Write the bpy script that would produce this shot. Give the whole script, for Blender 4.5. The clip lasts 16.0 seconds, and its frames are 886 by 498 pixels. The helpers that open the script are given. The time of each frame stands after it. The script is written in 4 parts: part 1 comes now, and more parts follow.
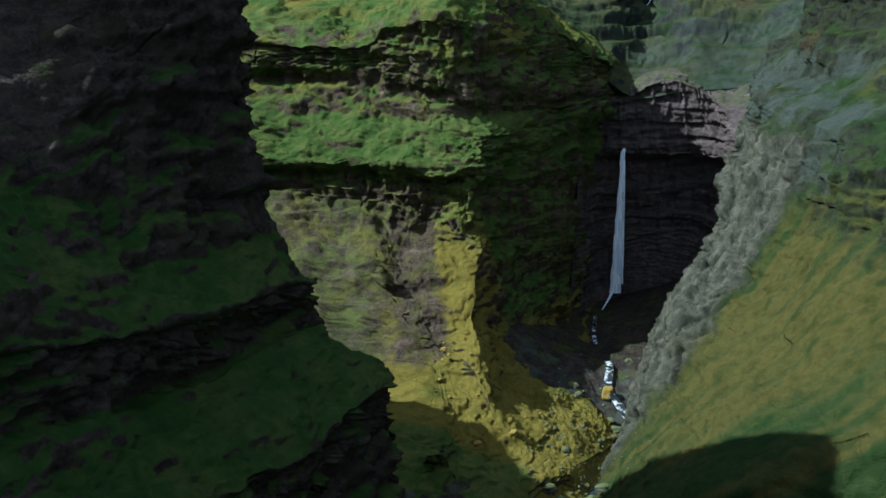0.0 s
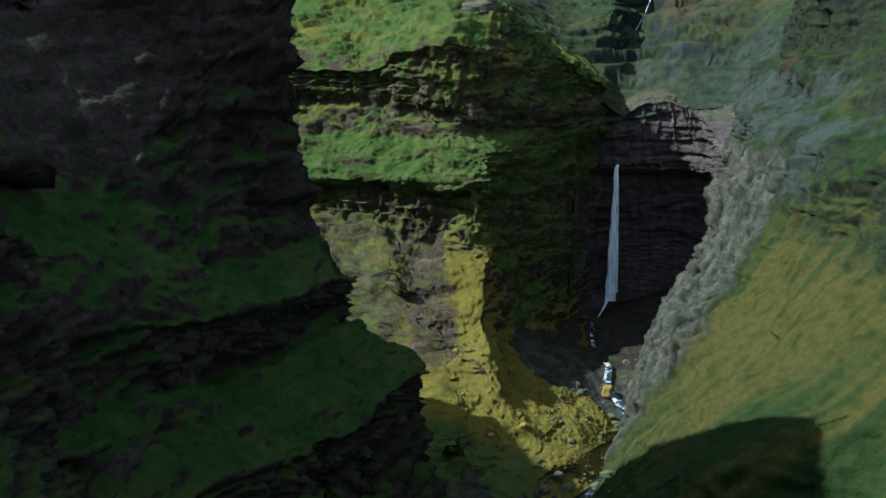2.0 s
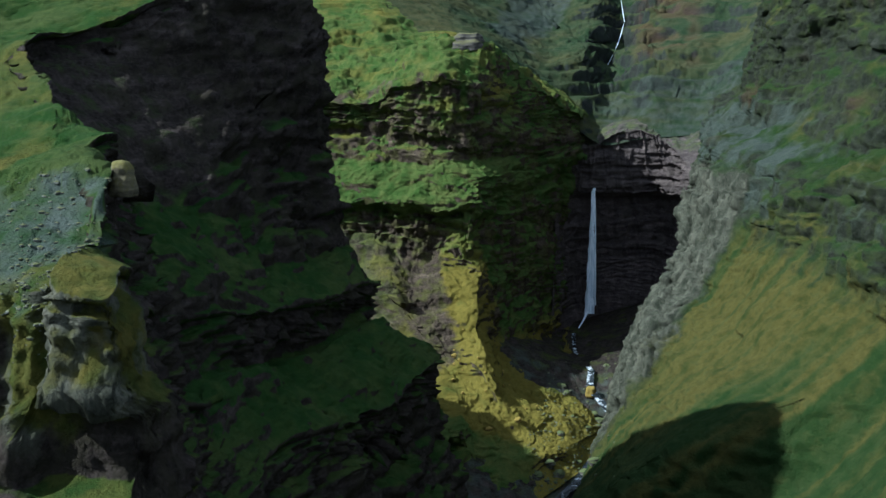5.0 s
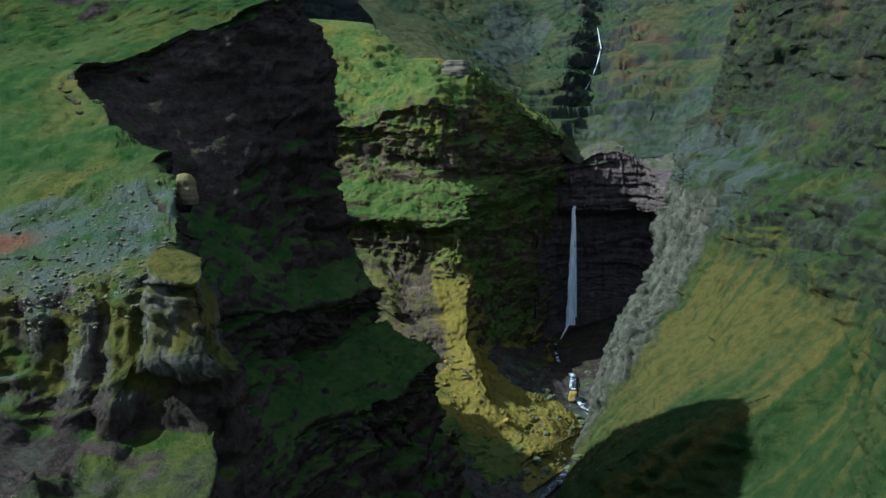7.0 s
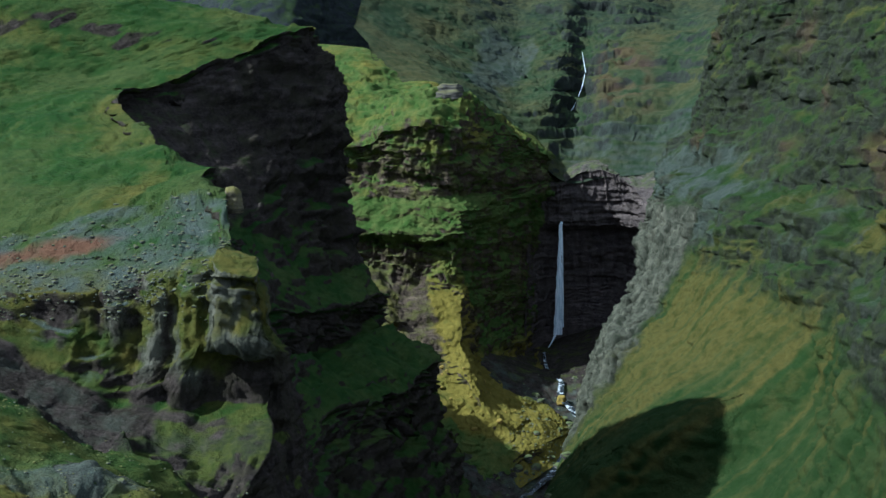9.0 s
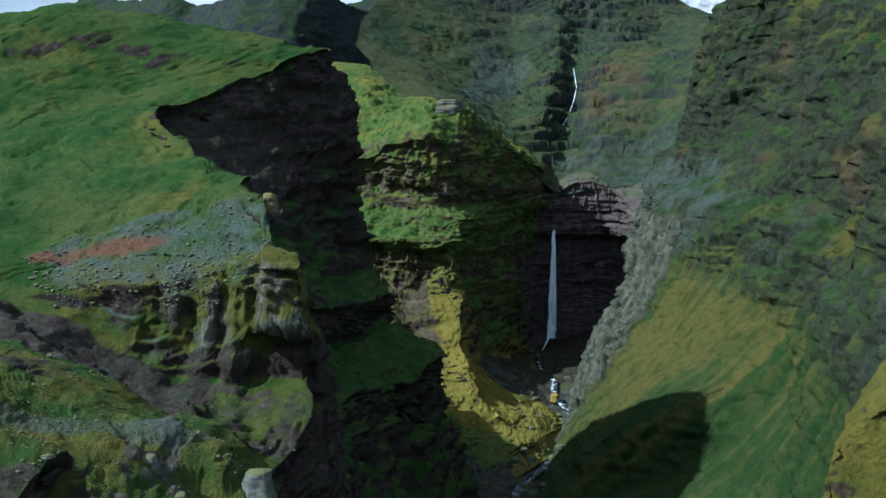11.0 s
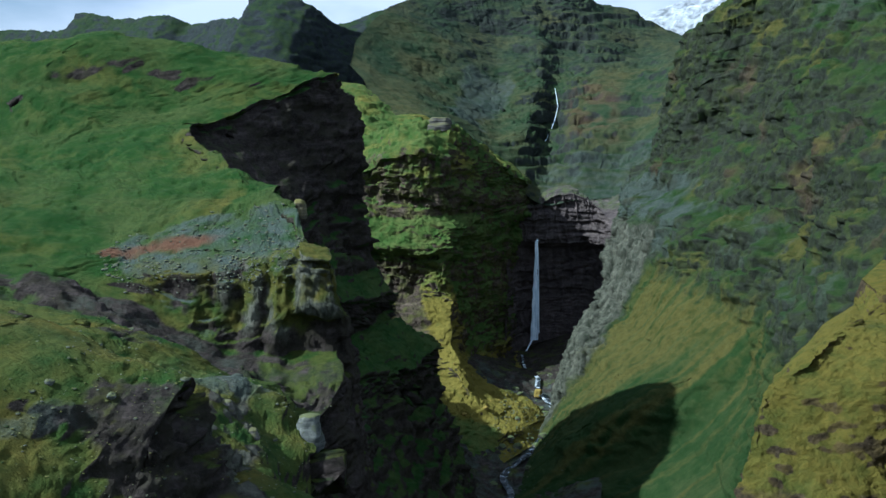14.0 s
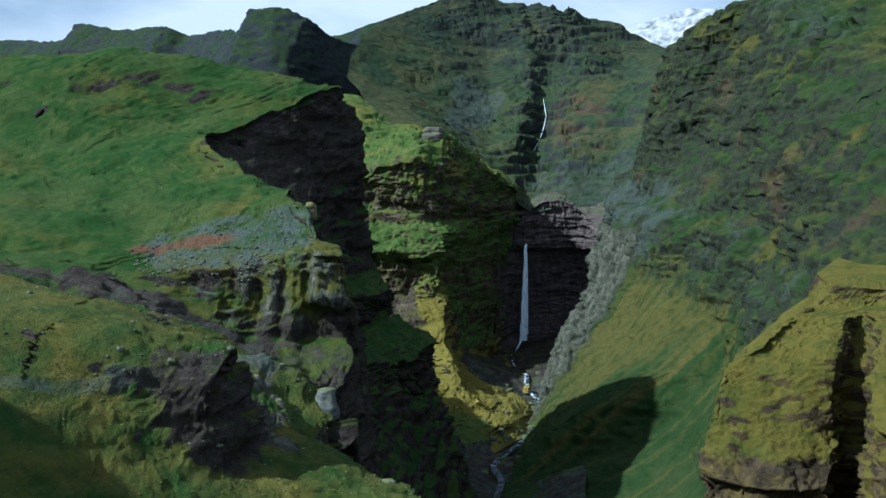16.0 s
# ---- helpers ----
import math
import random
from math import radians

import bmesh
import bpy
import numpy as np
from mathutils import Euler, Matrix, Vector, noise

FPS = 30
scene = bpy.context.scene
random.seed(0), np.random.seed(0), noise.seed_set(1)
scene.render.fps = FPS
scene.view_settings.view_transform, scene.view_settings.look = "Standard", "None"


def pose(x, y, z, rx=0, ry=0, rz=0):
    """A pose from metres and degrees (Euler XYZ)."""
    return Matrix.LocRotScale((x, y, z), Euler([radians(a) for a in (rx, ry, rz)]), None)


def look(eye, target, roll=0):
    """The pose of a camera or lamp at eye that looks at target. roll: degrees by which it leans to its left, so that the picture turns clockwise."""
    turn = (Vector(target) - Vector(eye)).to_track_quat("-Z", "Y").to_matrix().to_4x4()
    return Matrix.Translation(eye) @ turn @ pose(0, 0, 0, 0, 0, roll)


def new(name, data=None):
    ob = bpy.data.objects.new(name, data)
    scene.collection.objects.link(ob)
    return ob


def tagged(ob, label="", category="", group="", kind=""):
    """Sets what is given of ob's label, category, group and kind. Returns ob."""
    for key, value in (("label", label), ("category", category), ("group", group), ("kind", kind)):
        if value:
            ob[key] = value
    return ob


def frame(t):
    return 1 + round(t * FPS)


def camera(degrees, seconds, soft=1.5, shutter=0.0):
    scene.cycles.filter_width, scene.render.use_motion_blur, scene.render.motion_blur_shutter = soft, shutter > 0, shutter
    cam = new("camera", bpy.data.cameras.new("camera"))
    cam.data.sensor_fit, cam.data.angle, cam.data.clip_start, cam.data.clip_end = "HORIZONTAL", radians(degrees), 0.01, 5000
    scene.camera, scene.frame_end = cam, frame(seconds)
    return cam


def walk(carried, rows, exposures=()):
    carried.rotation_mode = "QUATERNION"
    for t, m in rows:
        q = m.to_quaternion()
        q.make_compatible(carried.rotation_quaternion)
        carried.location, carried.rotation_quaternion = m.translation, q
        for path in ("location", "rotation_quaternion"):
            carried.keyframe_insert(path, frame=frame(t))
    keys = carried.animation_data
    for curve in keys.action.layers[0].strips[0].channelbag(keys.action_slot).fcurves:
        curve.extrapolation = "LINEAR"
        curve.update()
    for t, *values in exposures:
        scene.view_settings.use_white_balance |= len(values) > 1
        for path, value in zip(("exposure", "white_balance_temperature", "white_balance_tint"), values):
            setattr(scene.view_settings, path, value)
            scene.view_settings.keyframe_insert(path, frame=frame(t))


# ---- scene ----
cam = camera(46, 16.0)
PATH = [
    (0, look((60.40, -867.89, 225.01), (-55.93, -393.65, 117.48), 0.19)),
    (0.5, look((58.32, -881.68, 225.55), (-56.18, -406.40, 120.67), 0.19)),
    (1, look((56.21, -895.55, 225.87), (-56.22, -419.14, 123.93), 0.15)),
    (1.5, look((54.55, -908.66, 226.12), (-55.79, -431.25, 126.63), 0.07)),
    (2, look((53.28, -921.84, 226.31), (-55.25, -443.50, 129.30), -0.01)),
    (2.5, look((52.18, -935.02, 226.64), (-54.85, -455.89, 131.89), -0.10)),
    (3, look((51.21, -948.42, 227.26), (-54.57, -468.58, 134.67), -0.19)),
    (3.5, look((50.51, -961.97, 227.85), (-53.33, -481.30, 137.46), -0.23)),
    (4, look((49.68, -975.67, 228.35), (-50.95, -493.83, 140.61), -0.24)),
    (6.5, look((45.61, -1043.41, 229.93), (-39.76, -556.40, 155.52), -0.25)),
    (7, look((45.42, -1057.65, 230.18), (-37.48, -569.80, 158.53), -0.23)),
    (7.5, look((45.30, -1071.49, 230.44), (-35.23, -582.88, 161.30), -0.21)),
    (8, look((44.79, -1085.54, 230.87), (-33.62, -596.23, 164.28), -0.17)),
    (8.5, look((44.49, -1099.47, 231.44), (-32.31, -609.62, 167.01), -0.14)),
    (9, look((43.92, -1113.78, 231.86), (-31.39, -623.45, 169.36), -0.11)),
    (11.5, look((43.30, -1184.58, 232.78), (-26.28, -692.50, 177.88), 0.02)),
    (12, look((42.94, -1199.00, 232.70), (-25.08, -706.54, 179.25), 0.07)),
    (12.5, look((43.16, -1212.55, 233.06), (-23.46, -719.80, 180.60), 0.10)),
    (13, look((43.28, -1226.36, 233.08), (-21.72, -733.26, 181.75), 0.11)),
    (13.5, look((43.71, -1240.06, 233.27), (-19.89, -746.68, 182.95), 0.13)),
    (14, look((44.10, -1254.11, 233.40), (-17.96, -760.43, 184.10), 0.15)),
    (14.5, look((44.76, -1267.96, 233.44), (-15.90, -774.01, 185.09), 0.19)),
    (15, look((45.35, -1281.88, 233.38), (-13.87, -787.65, 186.18), 0.22)),
    (15.5, look((45.99, -1295.83, 233.17), (-12.00, -801.33, 187.27), 0.25)),
    (16, look((46.46, -1310.15, 232.86), (-10.58, -815.46, 187.88), 0.25)),
]
EXPO = [(0.0, -0.20, 5150, 6), (7.0, -0.20, 5050, 5), (16.0, -0.20, 4900, 4)]
SKY_STRENGTH, SUN_STRENGTH = 0.126, 11.0
COARSE = 0.75
walk(cam, PATH, EXPO)

# ---- world and sun ----
SUN_DIR = Vector((0.69, 0.24, -0.66)).normalized()      # the way the light travels
world = bpy.data.worlds.new("sky")
scene.world = world
world.use_nodes = True
wn, wl = world.node_tree.nodes, world.node_tree.links
wn.clear()
w_out = wn.new("ShaderNodeOutputWorld")
w_bg = wn.new("ShaderNodeBackground")
w_sky = wn.new("ShaderNodeTexSky")
w_sky.sky_type = 'NISHITA'
w_sky.sun_disc = False
w_sky.sun_elevation = math.asin(-SUN_DIR.z)
w_sky.sun_rotation = math.atan2(-SUN_DIR.x, -SUN_DIR.y)
w_sky.air_density, w_sky.dust_density = 1.0, 2.0
w_bg.inputs["Strength"].default_value = SKY_STRENGTH
w_map = wn.new("ShaderNodeMapping")
w_map.inputs["Scale"].default_value = (1.6, 1.6, 5.0)
w_co = wn.new("ShaderNodeTexCoord")
w_noise = wn.new("ShaderNodeTexNoise")
w_noise.inputs["Scale"].default_value, w_noise.inputs["Detail"].default_value = 1.7, 6
w_ramp = wn.new("ShaderNodeValToRGB")
w_ramp.color_ramp.elements[0].position, w_ramp.color_ramp.elements[1].position = 0.33, 0.56
w_mix = wn.new("ShaderNodeMix")
w_mix.data_type = 'RGBA'
w_mix.inputs[7].default_value = (7.8, 7.9, 8.2, 1)
wl.new(w_co.outputs["Generated"], w_map.inputs[0])
wl.new(w_map.outputs[0], w_noise.inputs["Vector"])
wl.new(w_noise.outputs["Fac"], w_ramp.inputs[0])
wl.new(w_ramp.outputs[0], w_mix.inputs["Factor"])
wl.new(w_sky.outputs[0], w_mix.inputs[6])
wl.new(w_mix.outputs[2], w_bg.inputs["Color"])
wl.new(w_bg.outputs[0], w_out.inputs["Surface"])
sun_data = bpy.data.lights.new("sun", 'SUN')
sun_data.energy, sun_data.angle, sun_data.color = SUN_STRENGTH, radians(0.6), (1.0, 0.93, 0.80)
sun = new("sun", sun_data)
sun.rotation_mode = 'QUATERNION'
sun.rotation_quaternion = SUN_DIR.to_track_quat('-Z', 'Y')
sun.location = (-900, -600, 900)


# ---- noise, on whole arrays at once ----
U = np.uint32


def lattice(ix, iy, iz, seed):
    h = ix * U(374761393) + iy * U(668265263) + iz * U(2147483647) + U(seed * 1274126177 & 0xFFFFFFFF)
    h = (h ^ (h >> U(13))) * U(1274126177)
    h = (h ^ (h >> U(16))) * U(2246822519)
    return h ^ (h >> U(15))


def gnoise(p, seed=0):
    """Gradient noise, about -1 to 1, at the points p (n, 3)."""
    low = np.floor(p)
    f = (p - low).astype(np.float32)
    q = low.astype(np.int32).astype(U)
    w = f * f * f * (f * (f * 6 - 15) + 10)
    total = np.zeros(len(p))
    for dx in (0, 1):
        for dy in (0, 1):
            for dz in (0, 1):
                h = lattice(q[:, 0] + U(dx), q[:, 1] + U(dy), q[:, 2] + U(dz), seed)
                gx = (h & U(1023)).astype(np.float32) / np.float32(511.5) - np.float32(1)
                gy = ((h >> U(10)) & U(1023)).astype(np.float32) / np.float32(511.5) - np.float32(1)
                gz = ((h >> U(20)) & U(1023)).astype(np.float32) / np.float32(511.5) - np.float32(1)
                dot = gx * (f[:, 0] - dx) + gy * (f[:, 1] - dy) + gz * (f[:, 2] - dz)
                k = ((w[:, 0] if dx else 1 - w[:, 0]) * (w[:, 1] if dy else 1 - w[:, 1]) * (w[:, 2] if dz else 1 - w[:, 2]))
                total += k * dot
    return total * 1.4


def fbm(p, scale, octaves=4, seed=0, gain=0.5):
    total, amp, k = np.zeros(len(p)), 1.0, 1.0 / scale
    for i in range(octaves):
        total += amp * gnoise(p * k + 17.3 * i, seed + i)
        amp *= gain
        k *= 2.03
    return total


def ridged(p, scale, octaves=4, seed=0):
    total, amp, k = np.zeros(len(p)), 1.0, 1.0 / scale
    for i in range(octaves):
        total += amp * (1 - 2 * np.abs(gnoise(p * k + 9.1 * i, seed + i)))
        amp *= 0.5
        k *= 2.07
    return total


def cells(p, scale, seed=0):
    """Broken blocks: how far inside its block each point lies (0 at the cracks), and a number for the block."""
    q = (p / scale).astype(np.float32)
    base = np.floor(q)
    f1 = np.full(len(p), 9.0)
    f2 = np.full(len(p), 9.0)
    ident = np.zeros(len(p))
    for dx in (-1, 0, 1):
        for dy in (-1, 0, 1):
            for dz in (-1, 0, 1):
                c = base + np.array([dx, dy, dz], np.float32)
                k = c.astype(np.int32).astype(U)
                h = lattice(k[:, 0], k[:, 1], k[:, 2], seed)
                jit = np.stack([h & U(1023), (h >> U(10)) & U(1023), (h >> U(20)) & U(1023)], 1).astype(np.float32) / np.float32(1023)
                dist = np.abs(q - c - jit)
                dist = 0.5 * dist.max(axis=1) + 0.5 * np.sqrt((dist ** 2).sum(axis=1))
                near = dist < f1
                f2 = np.where(near, f1, np.minimum(f2, dist))
                ident = np.where(near, (h & U(255)).astype(np.float32) / np.float32(255), ident)
                f1 = np.where(near, dist, f1)
    return f2 - f1, ident


def smooth(a, b, x):
    t = np.clip((x - a) / (b - a), 0, 1)
    return t * t * (3 - 2 * t)


def catmull(rows, at):
    """Rows (n, ...) read at the fractional places at, smoothly."""
    rows = np.asarray(rows, float)
    n = len(rows)
    i = np.clip(np.floor(at).astype(int), 0, n - 2)
    t = (at - i).reshape((-1,) + (1,) * (rows.ndim - 1))
    p1, p2 = rows[i], rows[i + 1]
    p0, p3 = rows[np.maximum(i - 1, 0)], rows[np.minimum(i + 2, n - 1)]
    m1, m2 = (p2 - p0) * 0.5, (p3 - p1) * 0.5
    lim = 1.2 * np.abs(p2 - p1) + 1e-6
    m1, m2 = np.clip(m1, -lim, lim), np.clip(m2, -lim, lim)
    return ((2 * t ** 3 - 3 * t ** 2 + 1) * p1 + (t ** 3 - 2 * t ** 2 + t) * m1
            + (-2 * t ** 3 + 3 * t ** 2) * p2 + (t ** 3 - t ** 2) * m2)


def spaced(lengths, step):
    """Fractional places along a line of pieces of these lengths, about step apart (a number, or one for each piece)."""
    steps = step if np.ndim(step) else [step] * len(lengths)
    out = []
    for i, (length, s) in enumerate(zip(lengths, steps)):
        n = max(1, int(round(length / s)))
        out.append(i + np.arange(n) / n)
    out.append([len(lengths)])
    return np.concatenate(out)


def grid_normals(p):
    du, dv = np.gradient(p, axis=0), np.gradient(p, axis=1)
    n = np.cross(du, dv)
    n /= np.linalg.norm(n, axis=2, keepdims=True) + 1e-9
    return n


def blurred(a, times):
    for _ in range(times):
        b = a.copy()
        b[1:] += a[:-1]
        b[:-1] += a[1:]
        b[:, 1:] += a[:, :-1]
        b[:, :-1] += a[:, 1:]
        a = b / (np.linalg.norm(b, axis=2, keepdims=True) + 1e-9)
    return a


def land(name, net, ustep, vstep, cover, material, label, category, rough=1.0, bed=1.0, outcrop=1.0, lump=1.0, grain=34, gully=1.0, flute=None, boost=None, flip=False, wander=5.0, seed=1,
         sub=None, knob=None, pillar=None, calm=None, terrace=None, step=13.0, form=None):
    """A sheet of ground lofted over the net (stations along, lines across, xyz), then worn into rock and turf."""
    net = np.asarray(net, float)
    len_u = np.linalg.norm(np.diff(net, axis=0), axis=2)
    len_v = np.linalg.norm(np.diff(net, axis=1), axis=2)
    au = spaced(len_u.max(axis=1) if sub is None else sub, ustep)
    av = spaced(np.minimum(len_v.max(axis=0), 260), vstep)
    nu, nv = len(au), len(av)
    gu, gv = np.meshgrid(au, av, indexing="ij")
    gu, gv = gu.ravel(), gv.ravel()
    flat = bilook(net, gu, gv)
    inner = np.minimum(gv, net.shape[1] - 1 - gv).clip(0, 1) * np.minimum(gu, net.shape[0] - 1 - gu).clip(0, 1)
    # let the edges of ledges wander by some metres
    iu, iv = np.clip(gu.astype(int), 0, net.shape[0] - 2), np.clip(gv.astype(int), 0, net.shape[1] - 2)
    local_v = np.maximum(len_v[iu, iv], 14)
    local_u = np.maximum(len_u[iu, iv], 14)
    push_v = wander * (0.7 * fbm(flat, 40, 3, seed + 50) + 0.35 * fbm(flat, 11, 2, seed + 53))
    push_u = wander * 0.8 * fbm(flat, 34, 3, seed + 60)
    gv2 = np.clip(gv + inner * np.clip(push_v / local_v, -0.45, 0.45), 0, net.shape[1] - 1)
    gu2 = np.clip(gu + inner * np.clip(push_u / local_u, -0.3, 0.3), 0, net.shape[0] - 1)
    p = bilook(net, gu2, gv2)
    if form is not None:
        p = p + form(p)
    p = p.reshape(nu, nv, 3)
    n = blurred(grid_normals(p), 9) * (-1 if flip else 1)
    flat, nf = p.reshape(-1, 3), n.reshape(-1, 3)
    steep = smooth(0.22, 0.70, 1 - np.abs(nf[:, 2]))
    wild = 1.0 if boost is None else boost(flat)
    # large lumps, upright ribs, lying beds with broken edges, and blocks
    d = fbm(flat, 60, 3, seed) * 2.6 + fbm(flat, 24, 4, seed + 5) * 2.2 * lump * wild * (0.3 + 0.7 * steep)
    ribs = rough * 2.0 * ridged(flat * np.array([1, 1, 0.22]), 15, 4, seed + 9)
    if flute is not None:
        ribs = ribs + flute(flat) * (ridged(flat * np.array([1, 1, 0.10]), 10, 3, seed + 8) - 0.4)
    d += steep * ribs
    if knob is not None:
        bumps = fbm(flat * np.array([1, 1, 1.7]), 32, 3, seed + 90)
        d += knob(flat) * (smooth(-0.10, 0.10, bumps) + 0.8 * smooth(0.26, 0.36, bumps) + 0.6 * smooth(-0.40, -0.30, bumps) - 1.2)
    # gullies down the slope
    along = np.concatenate([[0], np.cumsum(len_u.mean(axis=1))])
    metre = np.interp(gu, np.arange(net.shape[0]), along) + fbm(flat, 40, 2, seed + 70) * 7
    g = gnoise(np.stack([metre / 21, gv * 0.5, 0 * gv + seed], 1), seed + 71) + 0.5 * gnoise(np.stack([metre / 9, gv * 0.9, 0 * gv], 1), seed + 72)
    d += gully * (0.25 + 0.75 * steep) * (1.6 - 3.6 * smooth(0.15, -0.05, np.abs(g)))
    warp = np.stack([fbm(flat, 45, 2, seed + 14) * 5, fbm(flat, 45, 2, seed + 15) * 5, fbm(flat, 70, 2, seed + 16) * 7 + fbm(flat, 9, 2, seed + 17) * 1.2], 1)
    q = flat + warp
    lying = gnoise(q / np.array([70, 70, 9.0]), seed + 20) + 0.6 * gnoise(q / np.array([40, 40, 4.2]), seed + 21)
    d += steep * bed * (2.6 * smooth(-0.15, 0.12, lying) - 1.3)
    thin = gnoise(q / np.array([22, 22, 1.7]), seed + 22) + 0.5 * gnoise(q / np.array([9, 9, 2.6]), seed + 23)
    d += steep * bed * 0.9 * smooth(-0.1, 0.15, thin)
    rocky = steep > 0.15
    if rocky.any():
        w = steep[rocky] * rough
        pr = flat[rocky] + 0.8 * np.stack([gnoise(flat[rocky] / 3.1, seed + 33), gnoise(flat[rocky] / 3.3, seed + 34), gnoise(flat[rocky] / 2.9, seed + 35)], 1)
        gap, ident = cells(pr * np.array([1, 1, 1.35]), 10.0, seed + 30)
        gap2, ident2 = cells(pr * np.array([1, 1, 1.5]), 4.2, seed + 31)
        d[rocky] += w * (1.5 * smooth(0.0, 0.30, gap) + 2.4 * (ident - 0.5) + 0.6 * smooth(0.0, 0.28, gap2) + 0.9 * (ident2 - 0.5))
    d += (0.1 + 0.5 * steep) * rough * 0.5 * fbm(flat, 2.6, 2, seed + 31)
    # low outcrops that break the turf
    o = fbm(flat * np.array([1, 1, 1.8]), grain, 4, seed + 40)
    d += outcrop * wild * (1 - 0.5 * steep) * (1.6 * smooth(0.02, 0.07, o) + 1.6 * smooth(0.30, 0.35, o) + 1.2 * smooth(-0.32, -0.27, o))
    # hummocks in the turf
    d += (1 - steep) * (0.7 * np.abs(gnoise(flat / 6.5, seed + 80)) + 0.5 * np.abs(gnoise(flat / 2.9, seed + 81)))
    if calm is not None:
        d *= calm(flat)
    if pillar is not None:
        # rounded columns side by side with sharp clefts between them
        s = (flat[:, 0] + 0.4 * flat[:, 1] + 9 * gnoise(flat * np.array([0.05, 0.05, 0.012]), seed + 93) + 1.2 * gnoise(flat * np.array([0.2, 0.2, 0.05]), seed + 94)) / 10.5
        c = 2 * (s - np.floor(s)) - 1
        d += steep * pillar(flat) * (np.sqrt(1 - 0.97 * c * c) - 0.45 + 0.5 * gnoise(np.stack([np.floor(s) * 1.7, flat[:, 2] / 16, 0 * s], 1), seed + 95))
    d *= inner ** 0.5
    p = p + n * d.reshape(nu, nv, 1)
    if terrace is not None:
        # level treads and steep risers, that wander and break off along the slope
        flat = p.reshape(-1, 3)
        for high, share, k in ((step, 1.0, 0), (0.43 * step, 0.35, 7)):
            w = flat[:, 2] / high + 1.3 * gnoise(flat / (5 * high), seed + 97 + k) + 0.35 * gnoise(flat / (1.4 * high), seed + 98 + k)
            f = w - np.floor(w)
            keep = smooth(-0.35, 0.15, gnoise(flat / np.array([4.5 * high, 4.5 * high, 1.6 * high]), seed + 99 + k))
            flat[:, 2] += share * keep * terrace(flat) * high * (smooth(0.12, 0.62, f) - f) * inner ** 0.5
        p = flat.reshape(nu, nv, 3)
    n = grid_normals(p) * (-1 if flip else 1)
    flat, nf = p.reshape(-1, 3), n.reshape(-1, 3)
    colour = cover(flat, blurred(n, 3).reshape(-1, 3), gu, gv, steep)
    idx = np.arange(nu * nv).reshape(nu, nv)
    a, b, c, e = idx[:-1, :-1].ravel(), idx[1:, :-1].ravel(), idx[1:, 1:].ravel(), idx[:-1, 1:].ravel()
    quads = np.stack([a, e, c, b] if flip else [a, b, c, e], 1)
    ob = grid_mesh(name, flat, quads, material)
    at = ob.data.color_attributes.new("cover", 'FLOAT_COLOR', 'POINT')
    rgba = np.ones((len(flat), 4), np.float32)
    rgba[:, :4] = np.clip(colour[:, :4], 0, 1)
    at.data.foreach_set("color", rgba.ravel())
    pale = ob.data.color_attributes.new("pale", 'FLOAT_COLOR', 'POINT')
    rgba = np.zeros((len(flat), 4), np.float32)
    if colour.shape[1] > 4:
        rgba[:, :3] = np.clip(colour[:, 4:5], 0, 1)
    pale.data.foreach_set("color", rgba.ravel())
    tagged(ob, label, category, kind="structure")
    GROUND.append(flat)
    return ob


GROUND = []


def ground_z(x, y, reach=2.5):
    """The height of the land under (x, y)."""
    best = None
    for flat in GROUND:
        m = (np.abs(flat[:, 0] - x) < reach) & (np.abs(flat[:, 1] - y) < reach)
        if m.any():
            z = np.median(flat[m, 2])
            best = z if best is None else max(best, z)
    return best


def bilook(net, u, v):
    """The net read at scattered (u, v)."""
    nv = net.shape[1]
    i = np.clip(np.floor(v).astype(int), 0, nv - 2)
    t = (v - i)[:, None]
    out = np.zeros((len(u), 3))
    for j in range(nv - 1):
        m = i == j
        if m.any():
            out[m] = catmull(net[:, j], u[m]) * (1 - t[m]) + catmull(net[:, j + 1], u[m]) * t[m]
    return out


def grid_mesh(name, verts, quads, material):
    me = bpy.data.meshes.new(name)
    me.vertices.add(len(verts))
    me.vertices.foreach_set("co", np.ascontiguousarray(verts, np.float32).ravel())
    me.loops.add(quads.size)
    me.loops.foreach_set("vertex_index", np.ascontiguousarray(quads, np.int32).ravel())
    me.polygons.add(len(quads))
    me.polygons.foreach_set("loop_start", np.arange(0, quads.size, 4, dtype=np.int32))
    me.polygons.foreach_set("use_smooth", np.ones(len(quads), bool))
    me.update(calc_edges=True)
    me.validate()
    me.materials.append(material)
    return new(name, me)


# ---- materials ----
def mat(name):
    m = bpy.data.materials.new(name)
    m.use_nodes = True
    t = m.node_tree
    t.nodes.clear()
    out = t.nodes.new("ShaderNodeOutputMaterial")
    bsdf = t.nodes.new("ShaderNodeBsdfPrincipled")
    t.links.new(bsdf.outputs[0], out.inputs[0])
    return m, t, bsdf


def noise_node(t, coord, scale, detail=5, rough=0.55, stretch=None, bend=0.0):
    if stretch:
        mp = t.nodes.new("ShaderNodeMapping")
        mp.inputs["Scale"].default_value = stretch
        t.links.new(coord, mp.inputs["Vector"])
        coord = mp.outputs[0]
    n = t.nodes.new("ShaderNodeTexNoise")
    n.inputs["Scale"].default_value, n.inputs["Detail"].default_value, n.inputs["Roughness"].default_value = scale, detail, rough
    n.inputs["Distortion"].default_value = bend
    t.links.new(coord, n.inputs["Vector"])
    return n.outputs["Fac"]


